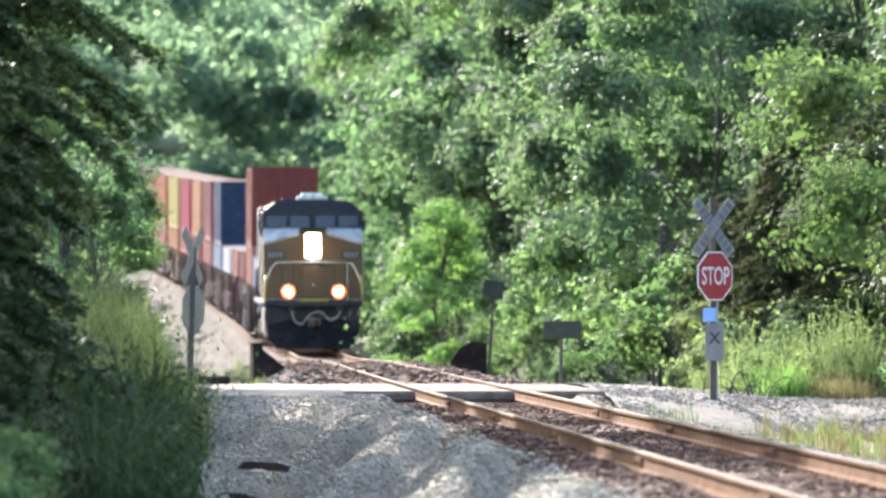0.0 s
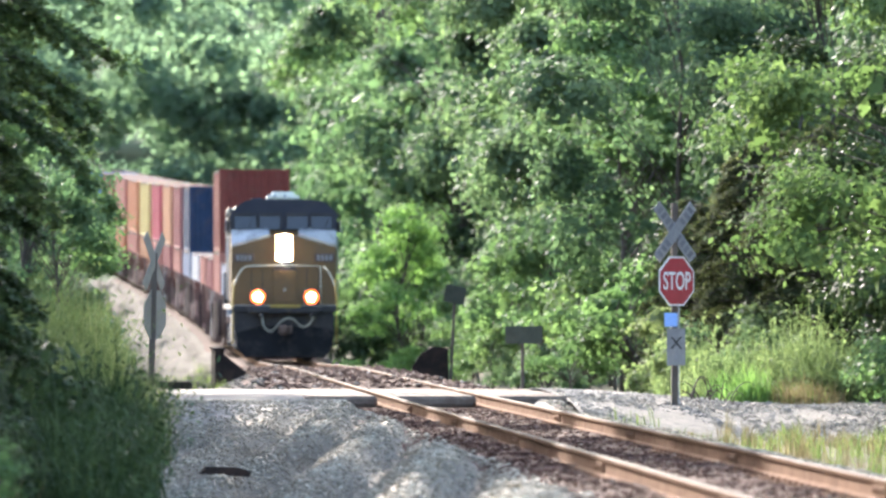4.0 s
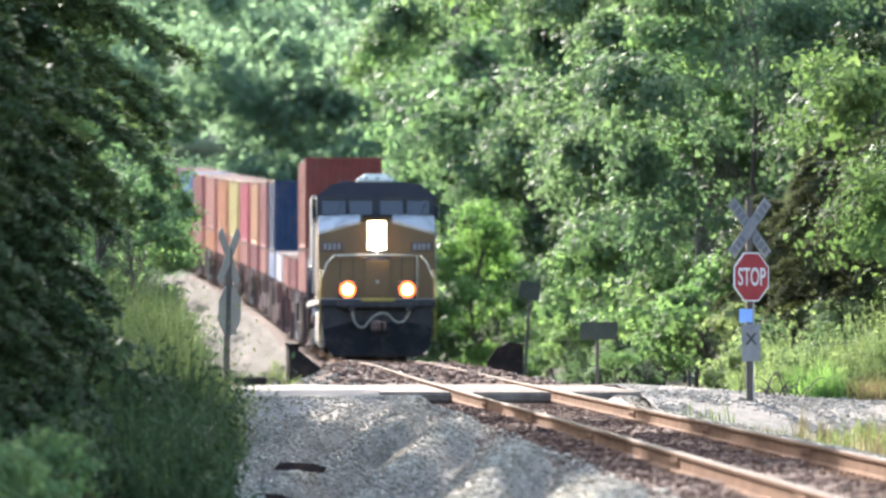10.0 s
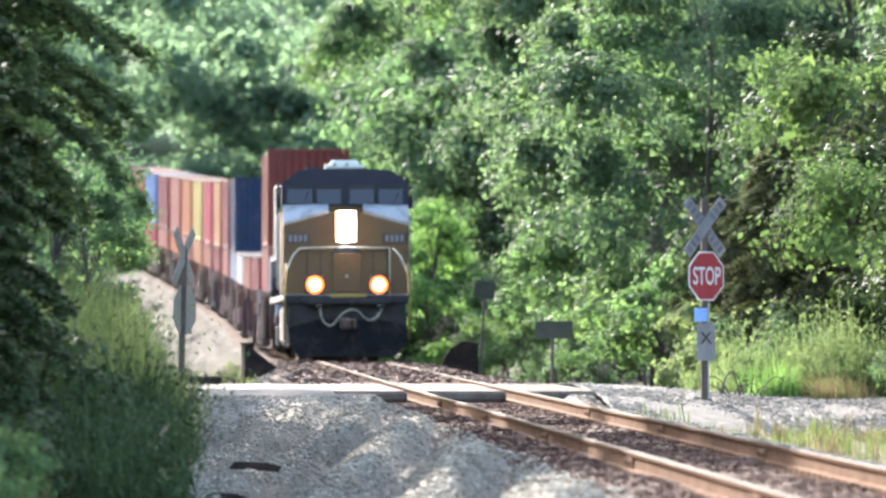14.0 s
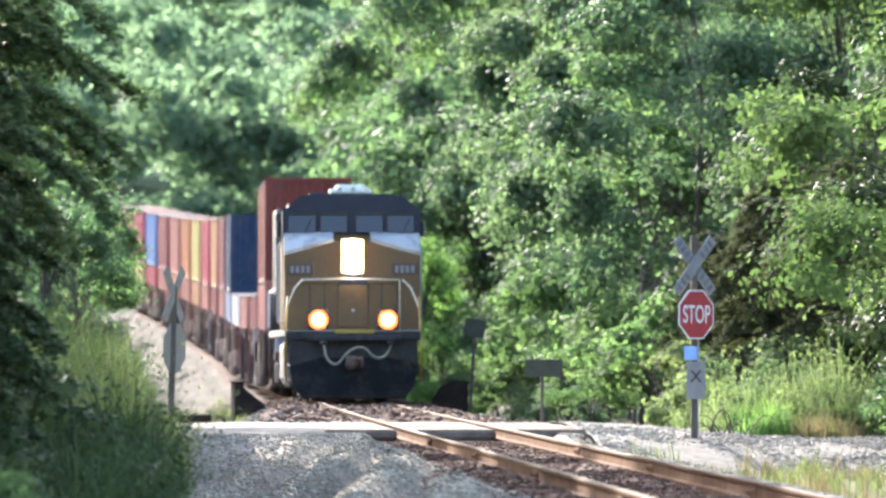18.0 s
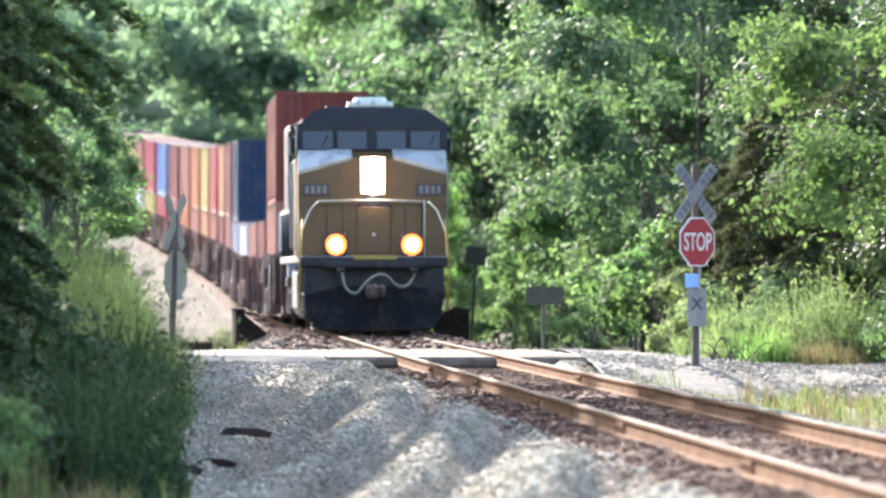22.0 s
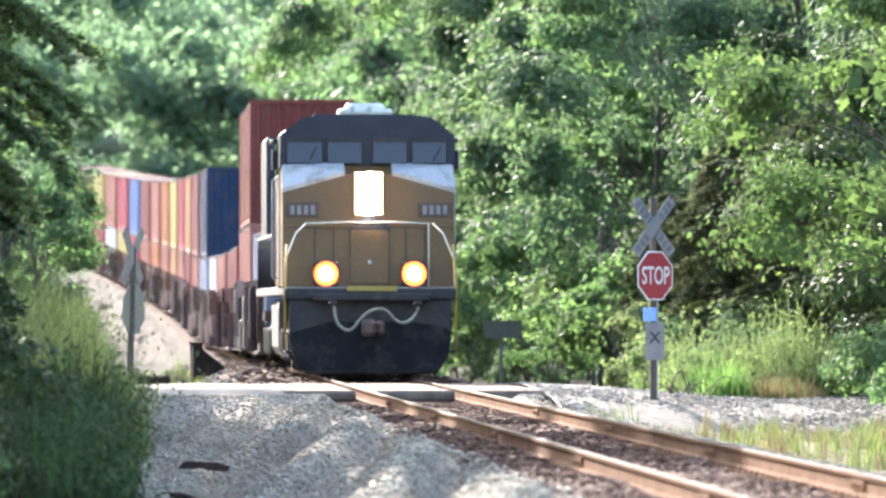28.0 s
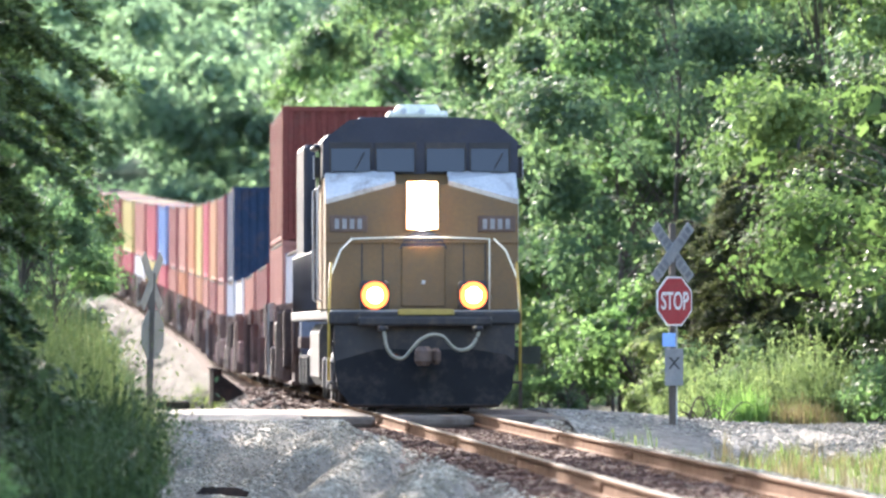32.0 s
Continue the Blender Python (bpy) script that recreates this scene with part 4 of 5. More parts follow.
def container_parts(paint, h):
    key = (paint, h)
    if key in BOX_CACHE:
        return BOX_CACHE[key]
    m = PAINTS[paint]
    W, Ln = 1.219, 12.19
    d = {}
    d["side_wall"] = [corrugated(sx * (W - 0.01), 0.12, Ln - 0.12, 0.16, h - 0.10, sx).mesh("side_wall", m) for sx in (-1, 1)]
    e = Shape()
    n = 9
    pts = []
    for i in range(n):
        x = -W + 0.14 + (2 * W - 0.28) * i / n
        p = (2 * W - 0.28) / n
        pts += [(x, 0.02), (x + 0.4 * p, 0.02), (x + 0.5 * p, 0.055), (x + 0.9 * p, 0.055)]
    pts.append((W - 0.14, 0.02))
    v = [(x, y, z) for x, y in pts for z in (0.16, h - 0.12)]
    e.add(v, [(2 * i, 2 * i + 2, 2 * i + 3, 2 * i + 1) for i in range(len(pts) - 1)])
    e.box(-W + 0.1, W - 0.1, 0.065, 0.08, 0.14, h - 0.1)
    d["end_wall"] = [e.mesh("end_wall", m)]
    d["roof"] = [Shape().box(-W + 0.02, W - 0.02, 0.02, Ln - 0.02, h - 0.08, h - 0.015, 0.02).mesh("roof", ROOFRUST)]
    d["floor"] = [Shape().box(-W + 0.02, W - 0.02, 0.02, Ln - 0.02, 0.02, 0.15, 0.02).mesh("floor", m)]
    dr = Shape()
    for sx in (-1, 1):
        dr.box(min(sx * 0.015, sx * (W - 0.1)), max(sx * 0.015, sx * (W - 0.1)), Ln - 0.06, Ln - 0.01, 0.16, h - 0.12, 0.01)
        for q in (0.35, 0.85):
            dr.tube([(sx * q, Ln + 0.01, 0.16), (sx * q, Ln + 0.01, h - 0.12)], 0.02, 6)
    d["door"] = [dr.mesh("door", m)]
    d["corner_post"] = [Shape().box(min(sx * W, sx * (W - 0.14)), max(sx * W, sx * (W - 0.14)), y0, y1, 0.1, h - 0.1, 0.012).mesh("corner_post", m)
                        for sx in (-1, 1) for y0, y1 in ((0.0, 0.14), (Ln - 0.14, Ln))]
    d["header"] = [Shape().box(-W + 0.1, W - 0.1, 0.0, 0.08, h - 0.12, h - 0.01, 0.01).mesh("header", m)]
    d["sill"] = [Shape().box(-W + 0.1, W - 0.1, 0.0, 0.08, 0.02, 0.16, 0.01).mesh("sill", m)]
    d["corner_casting"] = [Shape().box(min(sx * (W + 0.003), sx * (W - 0.165)), max(sx * (W + 0.003), sx * (W - 0.165)), y - 0.004, y + 0.182, z, z + 0.12, 0.01).mesh("corner_casting", m)
                           for sx in (-1, 1) for y in (0.0, Ln - 0.18) for z in (0.0, h - 0.12)]
    BOX_CACHE[key] = d
    return d


WORDS = {"red": "rust-red", "blue": "dark blue", "maroon": "dull maroon", "tan": "tan-orange", "crimson": "crimson", "yellow": "yellow", "orange": "orange",
         "green": "green", "azure": "mid blue", "salmon": "faded salmon-red", "white": "off-white", "grey": "pale blue-grey"}


def build_container(paint, h, upper):
    c = tagged(new("shipping_container"), "%s corrugated steel shipping container %s" % (WORDS[paint], "stacked on another one" if upper else "low in a well car"),
               "container", group="containers on the train")
    for name, meshes in container_parts(paint, h).items():
        for me in meshes:
            part(name, me, None, c)
    if paint == "blue" and upper:
        part("logo_patch", Shape().box(0.55, 0.85, -0.004, 0.018, 0.75, 1.1), YELLOW, c, "small yellow patch")
    return c


RUSTCAR = surface("well_car_paint", (0.085, 0.055, 0.047), (0.15, 0.095, 0.08), 0.8, 0, 1.2, 16, (0.20, 0.145, 0.115), 0.6, 0.3, 0.006, spec=0.12)
DARKRUST = surface("dark_rust", (0.042, 0.030, 0.027), (0.075, 0.052, 0.046), 0.9, 0, 1.2, 16, (0.15, 0.10, 0.08), 0.5, 0.3, 0.006, spec=0.03)
# paler rust for ribs, with sunlit patches put into the colour
LITRUST = surface("lit_side_paint", (0.22, 0.13, 0.11), (0.32, 0.20, 0.17), 0.8, 0, 1.2, 16, (0.12, 0.08, 0.06), 0.6, 0.3, 0.006, spec=0.12)


def build_well_car(seed):
    rng = random.Random(seed)
    c = tagged(new("well_car"), "rust-brown articulated well car carrying containers", "rail car", group="well cars of the train")
    for sx in (-1, 1):
        s = Shape()
        s.box(min(sx * 1.27, sx * 1.36), max(sx * 1.27, sx * 1.36), 0.2, 12.6, 0.30, 0.86, 0.02)
        s.box(min(sx * 1.26, sx * 1.40), max(sx * 1.26, sx * 1.40), -0.3, 13.1, 0.86, 0.98, 0.02)
        s.box(min(sx * 1.26, sx * 1.42), max(sx * 1.26, sx * 1.42), 0.2, 12.6, 0.24, 0.32, 0.015)
        sd = part("side_sill", s, RUSTCAR, c)
        y = 0.3
        while y < 12.2:
            w = rng.choice((0.10, 0.14, 0.35, 0.5, 0.7))
            x1 = rng.uniform(1.42, 1.60)
            top = rng.choice((0.98, 1.15, 1.35, 1.5, 1.7, 1.9))
            # pale paints imitate sunlit stripes among the dark ribs
            paint = rng.choice((DARKRUST, DARKRUST, RUSTCAR, RUSTCAR, COUPLER, LITRUST, CONCRETE if w < 0.2 else DARKRUST))
            part("sill_rib", Shape().box(min(sx * 1.34, sx * x1), max(sx * 1.34, sx * x1), y, y + w, rng.choice((0.28, 0.28, 0.55)), top, 0.06), paint, sd)
            y += w + rng.uniform(0.5, 1.9)
    part("well_floor", Shape().box(-1.26, 1.26, 0.2, 12.6, 0.26, 0.33, 0.01), BLACKISH, c)
    for y0, y1 in ((-1.45, 0.1), (12.7, 13.95)):
        part("end_platform", Shape().box(-1.3, 1.3, y0, y1, 0.95, 1.18, 0.03), RUSTCAR, c)
        part("end_ladder", Shape().tube([(-1.42, y0 + 0.2, 0.5), (-1.42, y0 + 0.2, 1.7), (-1.42, y0 + 0.7, 1.7), (-1.42, y0 + 0.7, 0.5)], 0.022, 6), RUSTCAR, c)
    for sx in (-1, 1):
        for y in (0.35, 2.3, 4.2, 6.3, 8.4, 10.4, 12.3):
            part("side_post", Shape().box(min(sx * 1.265, sx * 1.36), max(sx * 1.265, sx * 1.36), y, y + 0.14, 0.98, 1.85, 0.02), RUSTCAR, c)
    part("brake_wheel", Shape().disc((-0.7, -1.35, 1.55), (0, 1, 0), 0.25, 0.05, 16), OLDWHITE, c)
    b = part("bogie", Shape().box(-1.15, -0.95, -1.6, 0.2, 0.3, 0.75, 0.06).box(0.95, 1.15, -1.6, 0.2, 0.3, 0.75, 0.06).box(-1.0, 1.0, -0.9, -0.5, 0.4, 0.8, 0.03), BLACKISH, c)
    add_wheels(b, (-1.5, 0.1), 0.42)
    return c


# lower and upper load of every well, from the locomotive backwards
LOADS = [("grey", None), ("salmon", "red"), ("maroon", None), ("salmon", None), ("white", None), ("grey", "blue"), ("salmon", "maroon"), ("maroon", "tan"),
         ("salmon", "crimson"), ("tan", "yellow"), ("salmon", "orange"), ("orange", "salmon"), ("salmon", "maroon"), ("crimson", "azure"), ("yellow", "crimson"),
         ("white", "salmon"), ("crimson", "yellow"), ("salmon", "maroon"), ("grey", "orange"), ("maroon", "maroon")]
FIRST, PITCH = 23.0, 15.5
TRAIN = []
WELLS = []
for i, (low, up) in enumerate(LOADS):
    if i < 4:
        car = build_well_car(30 + i)
        WELLS.append(car)
    else:
        car = copy_thing(WELLS[(i * 3) % 4], pose(0, 0, 0))
    TRAIN.append((car, FIRST + PITCH * i, 0.0))
    tall = 2.896 if i == 1 else 2.591
    TRAIN.append((build_container(low, tall, False), FIRST + PITCH * i + 0.35, 0.335))
    if up:
        TRAIN.append((build_container(up, 2.896, True), FIRST + PITCH * i + 0.35, 0.339 + tall))


# ------------------------------------------------------------------ plants
def leaf_quads(rng, pos, out, length, width, droop=0.35):
    """Rhombic leaves at pos, facing roughly out."""
    n = len(pos)
    nrm = out + rng.normal(0, 0.33, (n, 3)) + np.array([0, 0, 0.25])
    nrm /= np.linalg.norm(nrm, axis=1, keepdims=True) + 1e-9
    a = np.cross(nrm, rng.normal(0, 1, (n, 3)))
    a[:, 2] -= droop
    a -= nrm * np.sum(a * nrm, 1, keepdims=True)
    a /= np.linalg.norm(a, axis=1, keepdims=True) + 1e-9
    b = np.cross(nrm, a)
    k = (0.65 + 0.7 * rng.random((n, 1)))
    L, W = length * k, width * k
    return np.stack([pos, pos + a * L * 0.5 + b * W * 0.5 - nrm * L * 0.06, pos + a * L, pos + a * L * 0.5 - b * W * 0.5 - nrm * L * 0.06], 1)


def crown(rng, height, radius, base, boughs, per, leaf, size, profile=0.75, low=0.12):
    """Bough centres and leaf quads of an uneven crown: leaves sit in sprays on the skin of each bough."""
    masses = []
    for _ in range(max(5, boughs // 6)):
        u = rng.random()
        z = base + (height - base) * u
        r_at = radius * (math.sin(math.pi * min(1, low + (1 - low) * u ** profile)) ** 0.6)
        ang = rng.random() * 2 * math.pi
        wob = 0.70 + 0.6 * (0.5 + 0.5 * noise.noise(Vector((math.cos(ang) * 1.6, math.sin(ang) * 1.6, z * 0.45 + radius))))
        r = r_at * wob * (0.40 + 0.45 * rng.random() ** 0.5)
        masses.append((r * math.cos(ang), r * math.sin(ang), z, math.cos(ang), math.sin(ang), radius * (0.26 + 0.22 * rng.random())))
    cs, outs = [], []
    while len(cs) < boughs:
        mx, my, mz, ca, sa, mr = masses[len(cs) % len(masses)]
        d = np.array([ca, sa, 0.45]) * 0.8 + rng.normal(0, 0.75, 3)
        d /= np.linalg.norm(d) + 1e-9
        k = mr * (0.65 + 0.4 * rng.random())
        c = (mx + d[0] * k, my + d[1] * k, mz + d[2] * k * 0.75)
        if c[2] < 0.3 * size:
            c = (c[0], c[1], 0.3 * size + 0.2 * rng.random())
        cs.append(c)
        outs.append((d[0], d[1], max(0.1, d[2])))
    cs, outs = np.array(cs), np.array(outs)
    sprays = 14
    dirs = rng.normal(0, 1, (boughs, sprays, 3)) + outs[:, None] * 0.7 + np.array([0, 0, 0.35])
    dirs /= np.linalg.norm(dirs, axis=2, keepdims=True)
    big = size * (0.5 + 0.65 * rng.random((boughs, 1, 1)))
    sp = cs[:, None] + dirs * big * np.array([1, 1, 0.62]) * (0.75 + 0.35 * rng.random((boughs, sprays, 1)))
    k = max(1, per // sprays)
    shape = np.array([1, 1, 0.5]) * 0.23
    pos = sp[:, :, None] + rng.normal(0, 1, (boughs, sprays, k, 3)) * shape * big[:, None]
    out = np.repeat(dirs[:, :, None], k, 2)
    pos, out = pos.reshape(-1, 3), out.reshape(-1, 3)
    pos[:, 2] = np.maximum(pos[:, 2], 0.05)
    skin = leaf_quads(rng, pos, out, leaf, leaf * 0.62)
    # the leafy heart of every bough, seen between the sprays
    cd = rng.normal(0, 1, (boughs, 18, 3))
    cd /= np.linalg.norm(cd, axis=2, keepdims=True)
    cp = cs[:, None] + cd * big * np.array([1, 1, 0.6]) * 0.45
    heart = leaf_quads(rng, cp.reshape(-1, 3), cd.reshape(-1, 3), max(leaf, min(size * 0.36, 0.2 + leaf)), max(leaf, min(size * 0.36, 0.2 + leaf)) * 0.75)
    heart[:, :, 2] = np.maximum(heart[:, :, 2], 0.04)
    return cs, np.concatenate([skin, heart])


def make_tree(name, seed, height, radius, base, boughs, per, leaf, size, mat, trunk_r, label, profile=0.75, low=0.12):
    rng = np.random.default_rng(seed)
    t = tagged(new(name), label, "tree" if name.endswith("tree") else "shrub")
    cs, q = crown(rng, height, radius, base, boughs, per, leaf, size, profile, low)
    s = Shape()
    pts = [(0.25 * math.sin(k * 0.9 + seed) * k / 8, 0.2 * math.cos(k * 1.3 + seed) * k / 8, height * 0.9 * k / 8 - 0.4) for k in range(9)]
    s.tube(pts, trunk_r, 9, 0, trunk_r * 0.2)
    for c in cs:
        z0 = max(0.1, c[2] * 0.72 - 0.15 * radius)
        k = min(7.9, max(0, (z0 + 0.4) / (height * 0.9) * 8))
        i = int(k)
        p0 = Vector(pts[i]).lerp(Vector(pts[min(i + 1, 8)]), k - i)
        c = Vector(c)
        mid = p0.lerp(c, 0.5) + Vector((0, 0, 0.12 * radius))
        r0 = trunk_r * (0.3 - 0.2 * c.z / height)
        s.tube([p0, mid, c], max(0.012, r0), 4, 0, 0.006, False)
    part("trunk", s, BARK, t, "brown branching trunk")
    part("crown", quads_mesh("crown", q, mat), None, t)
    return t


def scatter(protos, places):
    """Copies of the prototypes; the first use of each is the prototype itself."""
    used = set()
    for k, x, y, sc, turn in places:
        p = protos[k]
        m = pose(x, y, ground_z(x, y) - 0.05, 0, 0, turn)
        if k in used:
            ob = copy_thing(p, m)
        else:
            ob = p
            used.add(k)
            ob.matrix_basis = m
        ob.scale = (sc, sc, sc)


rnd = random.Random(11)
WALL = [make_tree("broadleaf_tree", 20 + k, h, r, b, n, 252 if k < 4 else 440, 0.165 if k < 4 else 0.095, s, m, 0.095, lab, 0.75, lo) for k, (h, r, b, n, s, m, lab, lo) in enumerate((
    (11.5, 3.0, 0.5, 72, 0.95, LEAF_NEAR, "dense leafy green broadleaf tree at the wood's edge", 0.12),
    (10.0, 2.7, 0.5, 54, 0.9, LEAF_NEAR, "sunlit green broadleaf tree with hanging branches", 0.12),
    (12.5, 3.3, 0.6, 68, 1.05, LEAF_NEAR, "tall broadleaf tree with glossy green leaves", 0.12),
    (9.0, 2.4, 0.4, 62, 0.8, LEAF_YOUNG, "bright green young broadleaf tree in the sun", 0.12),
    (8.5, 2.8, 2.9, 42, 0.75, LEAF_BRIGHT, "overhanging broadleaf tree with bright glossy leaves", 0.25)))]
places = [(0, 14.2, 131, 1.0, 210), (2, 10.9, 200, 1.2, 15), (4, 11.5, 88, 1.0, 40), (4, 13.6, 95, 1.1, 160), (0, 15.5, 101, 1.0, 90), (2, 17.0, 112, 1.1, 10), (1, 16.4, 121, 1.05, 200),
          (2, 15.6, 136, 1.0, 77), (0, 12.0, 139, 0.95, 120), (3, 11.4, 146, 0.9, 120), (2, 14.8, 151, 1.15, 33), (0, 11.5, 158, 1.0, 250), (1, 13.2, 167, 1.1, 145),
          (2, 13.3, 174, 1.1, 60), (3, 12.9, 180, 1.0, 10), (0, 13.6, 187, 1.2, 190), (1, 13.4, 197, 1.35, 310)]
scatter(WALL, places)

FARTREES = [make_tree("woodland_tree", 40 + k, h, r, 0.8, n, 70, 0.31, s, m, 0.2, lab) for k, (h, r, n, s, m, lab) in enumerate((
    (17, 4.2, 46, 1.5, LEAF_MID, "tall green woodland tree beside the line"),
    (19, 4.6, 50, 1.6, LEAF_MID, "large woodland tree with a rounded crown"),
    (15, 3.8, 42, 1.4, LEAF_YOUNG, "light green woodland tree in the sun")))]
places = []
y = 104.0
while y < 200:
    places.append((rnd.choice((0, 1)), 19.0 + rnd.uniform(-1, 1.5), y, rnd.uniform(0.8, 1.0), rnd.uniform(0, 360)))
    y += 22.0
y = 204.0
while y < 385:
    places.append((rnd.choice((0, 1, 2, 0, 1)), 13.4 + 0.006 * (y - 190) + rnd.uniform(-1.1, 1.2), y + rnd.uniform(-2, 2), rnd.uniform(0.75, 1.15), rnd.uniform(0, 360)))
    places.append((rnd.choice((0, 1)), 19.5 + rnd.uniform(-1, 1.5), y + 5, rnd.uniform(0.9, 1.2), rnd.uniform(0, 360)))
    y += 10.5
y = 150.0
while y < 420:
    x = -3.0 + rnd.uniform(-0.9, 0.2) - max(0.0, y - 290) ** 2 / 6500
    places.append((rnd.choice((0, 1, 2)), x, y + rnd.uniform(-3, 3), rnd.uniform(0.40, 0.50), rnd.uniform(0, 360)))
    y += 15.0
for y in (67, 74, 81, 89, 170, 210, 250):
    places.append((rnd.choice((0, 1)), -7.4 + rnd.uniform(-0.8, 0.8) - (5 if y > 120 else 0), y, 0.5 if y < 120 else 0.8, rnd.uniform(0, 360)))
places += [(k % 2, -4.3 + 0.3 * (k % 3), 116 + 8.5 * k, 0.56, 47 * k) for k in range(9)]
places += [(2, -0.75, 131, 0.33, 20), (0, -0.8, 142, 0.30, 150), (2, -0.9, 152, 0.36, 220), (0, -1.3, 124, 0.34, 90), (2, -0.9, 166, 0.36, 300), (0, -1.0, 182, 0.36, 40)]
scatter(FARTREES, places)

def make_bough_tree(name, seed, height, reach, limbs, mat, label, leaf=0.115):
    """A tree of layered limbs that droop at their tips, with hanging leafy twigs; reach(z) is the limb's length."""
    rng = np.random.default_rng(seed)
    t = tagged(new(name), label, "tree")
    s = Shape()
    s.tube([(0.12 * math.sin(k * 0.8 + seed), 0.1 * math.cos(k * 1.1 + seed), height * k / 8 - 0.4) for k in range(9)], 0.13, 9, 0, 0.03)
    pos, out = [], []
    for i in range(limbs):
        z = 0.35 + (height - 0.5) * ((i + rng.random()) / limbs)
        ang = i * 2.399 + rng.normal(0, 0.25)
        ln = max(0.4, reach(z)) * (0.72 + 0.36 * rng.random())
        d = np.array([math.cos(ang), math.sin(ang), 0.0])
        side = np.array([-d[1], d[0], 0.0])
        rise = 0.10 + 0.18 * rng.random()
        sag = 0.30 + 0.22 * rng.random()
        bend = rng.normal(0, 0.12)
        spine = [d * ln * k + side * bend * ln * k * k + np.array([0, 0, z + ln * (rise * k - sag * k * k * k)]) for k in np.linspace(0, 1, 7)]
        s.tube([tuple(p) for p in spine], 0.035, 5, 0, 0.005, False)
        n = int(7 + ln * 6)
        for j in range(n):
            k = 0.22 + 0.78 * (j + rng.random()) / n
            f = k * 6
            a = int(min(5, f))
            p0 = spine[a] + (spine[a + 1] - spine[a]) * (f - a)
            sd = side * (1 if j % 2 else -1)
            tl = (0.22 + 0.30 * rng.random()) * (1.15 - 0.55 * k) * min(1.0, 0.4 + ln * 0.3)
            td = d * 0.75 + sd * (0.8 * rng.random() + 0.15) + np.array([0, 0, 0.10 - 0.25 * rng.random()])
            q = np.linspace(0.1, 1, 11)[:, None]
            line = p0 + td * tl * q + np.array([0, 0, -0.55]) * tl * q * q
            m = np.repeat(line, 4, 0)
            pos.append(m + rng.normal(0, 0.034, m.shape))
            out.append(np.tile(np.array([0, 0, 0.9]) + d * 0.25, (len(m), 1)) + rng.normal(0, 0.35, m.shape))
    pos, out = np.concatenate(pos), np.concatenate(out)
    pos[:, 2] = np.maximum(pos[:, 2], 0.05)
    part("trunk", s, BARK, t, "dark branching trunk")
    part("crown", quads_mesh("crown", leaf_quads(rng, pos, out, leaf, leaf * 0.58, 0.5), mat), None, t)
    return t


def reach_wide(z):
    return 1.40 + 1.60 * smooth((z - 2.8) / 0.9) - 0.9 * smooth((z - 5.4) / 3.0)


def reach_dense(z):
    return 2.05 - 1.0 * smooth((z - 2.5) / 5.0)


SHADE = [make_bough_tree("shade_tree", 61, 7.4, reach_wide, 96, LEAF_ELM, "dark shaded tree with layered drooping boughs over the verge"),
         make_bough_tree("shade_tree", 64, 6.8, reach_dense, 96, LEAF_SHADE_TONE, "dark dense tree in its own shade beside the verge")]
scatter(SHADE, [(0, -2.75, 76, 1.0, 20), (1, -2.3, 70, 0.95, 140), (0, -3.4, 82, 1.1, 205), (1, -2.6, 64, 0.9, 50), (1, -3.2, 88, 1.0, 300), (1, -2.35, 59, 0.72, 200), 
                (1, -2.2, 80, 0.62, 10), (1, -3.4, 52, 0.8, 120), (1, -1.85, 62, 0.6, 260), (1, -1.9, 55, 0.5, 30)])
TALL = [make_tree("tall_tree", 71, 16.6, 2.5, 11.0, 92, 160, 0.24, 0.8, LEAF_NEAR, 0.16, "tall slender tree with a high crown shading the line", 0.75, 0.2)]
scatter(TALL, [(0, -4.4, 105, 1.15, 30), (0, -4.6, 118, 0.88, 160), (0, -6.0, 113, 1.0, 200), (0, -6.2, 95, 0.9, 300)])
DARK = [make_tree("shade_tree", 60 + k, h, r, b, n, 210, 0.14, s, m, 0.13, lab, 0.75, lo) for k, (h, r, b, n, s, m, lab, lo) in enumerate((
    (7.6, 2.4, 1.2, 74, 0.66, LEAF_SHADE_TONE, "dark broadleaf tree leaning over the verge", 0.16),
    (7.4, 2.2, 0.5, 60, 0.66, LEAF_SHADE_TONE, "very dark green tree deep in the wood", 0.12)))]
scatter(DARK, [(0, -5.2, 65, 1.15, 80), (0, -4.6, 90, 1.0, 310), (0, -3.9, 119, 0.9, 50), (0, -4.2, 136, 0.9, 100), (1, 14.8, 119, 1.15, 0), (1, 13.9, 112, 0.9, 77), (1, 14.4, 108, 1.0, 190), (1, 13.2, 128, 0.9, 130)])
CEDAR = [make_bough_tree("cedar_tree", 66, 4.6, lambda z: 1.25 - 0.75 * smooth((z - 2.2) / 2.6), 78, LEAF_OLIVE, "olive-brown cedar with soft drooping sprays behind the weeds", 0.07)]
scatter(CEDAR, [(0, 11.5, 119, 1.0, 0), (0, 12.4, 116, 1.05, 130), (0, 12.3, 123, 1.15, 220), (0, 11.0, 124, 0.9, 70)])

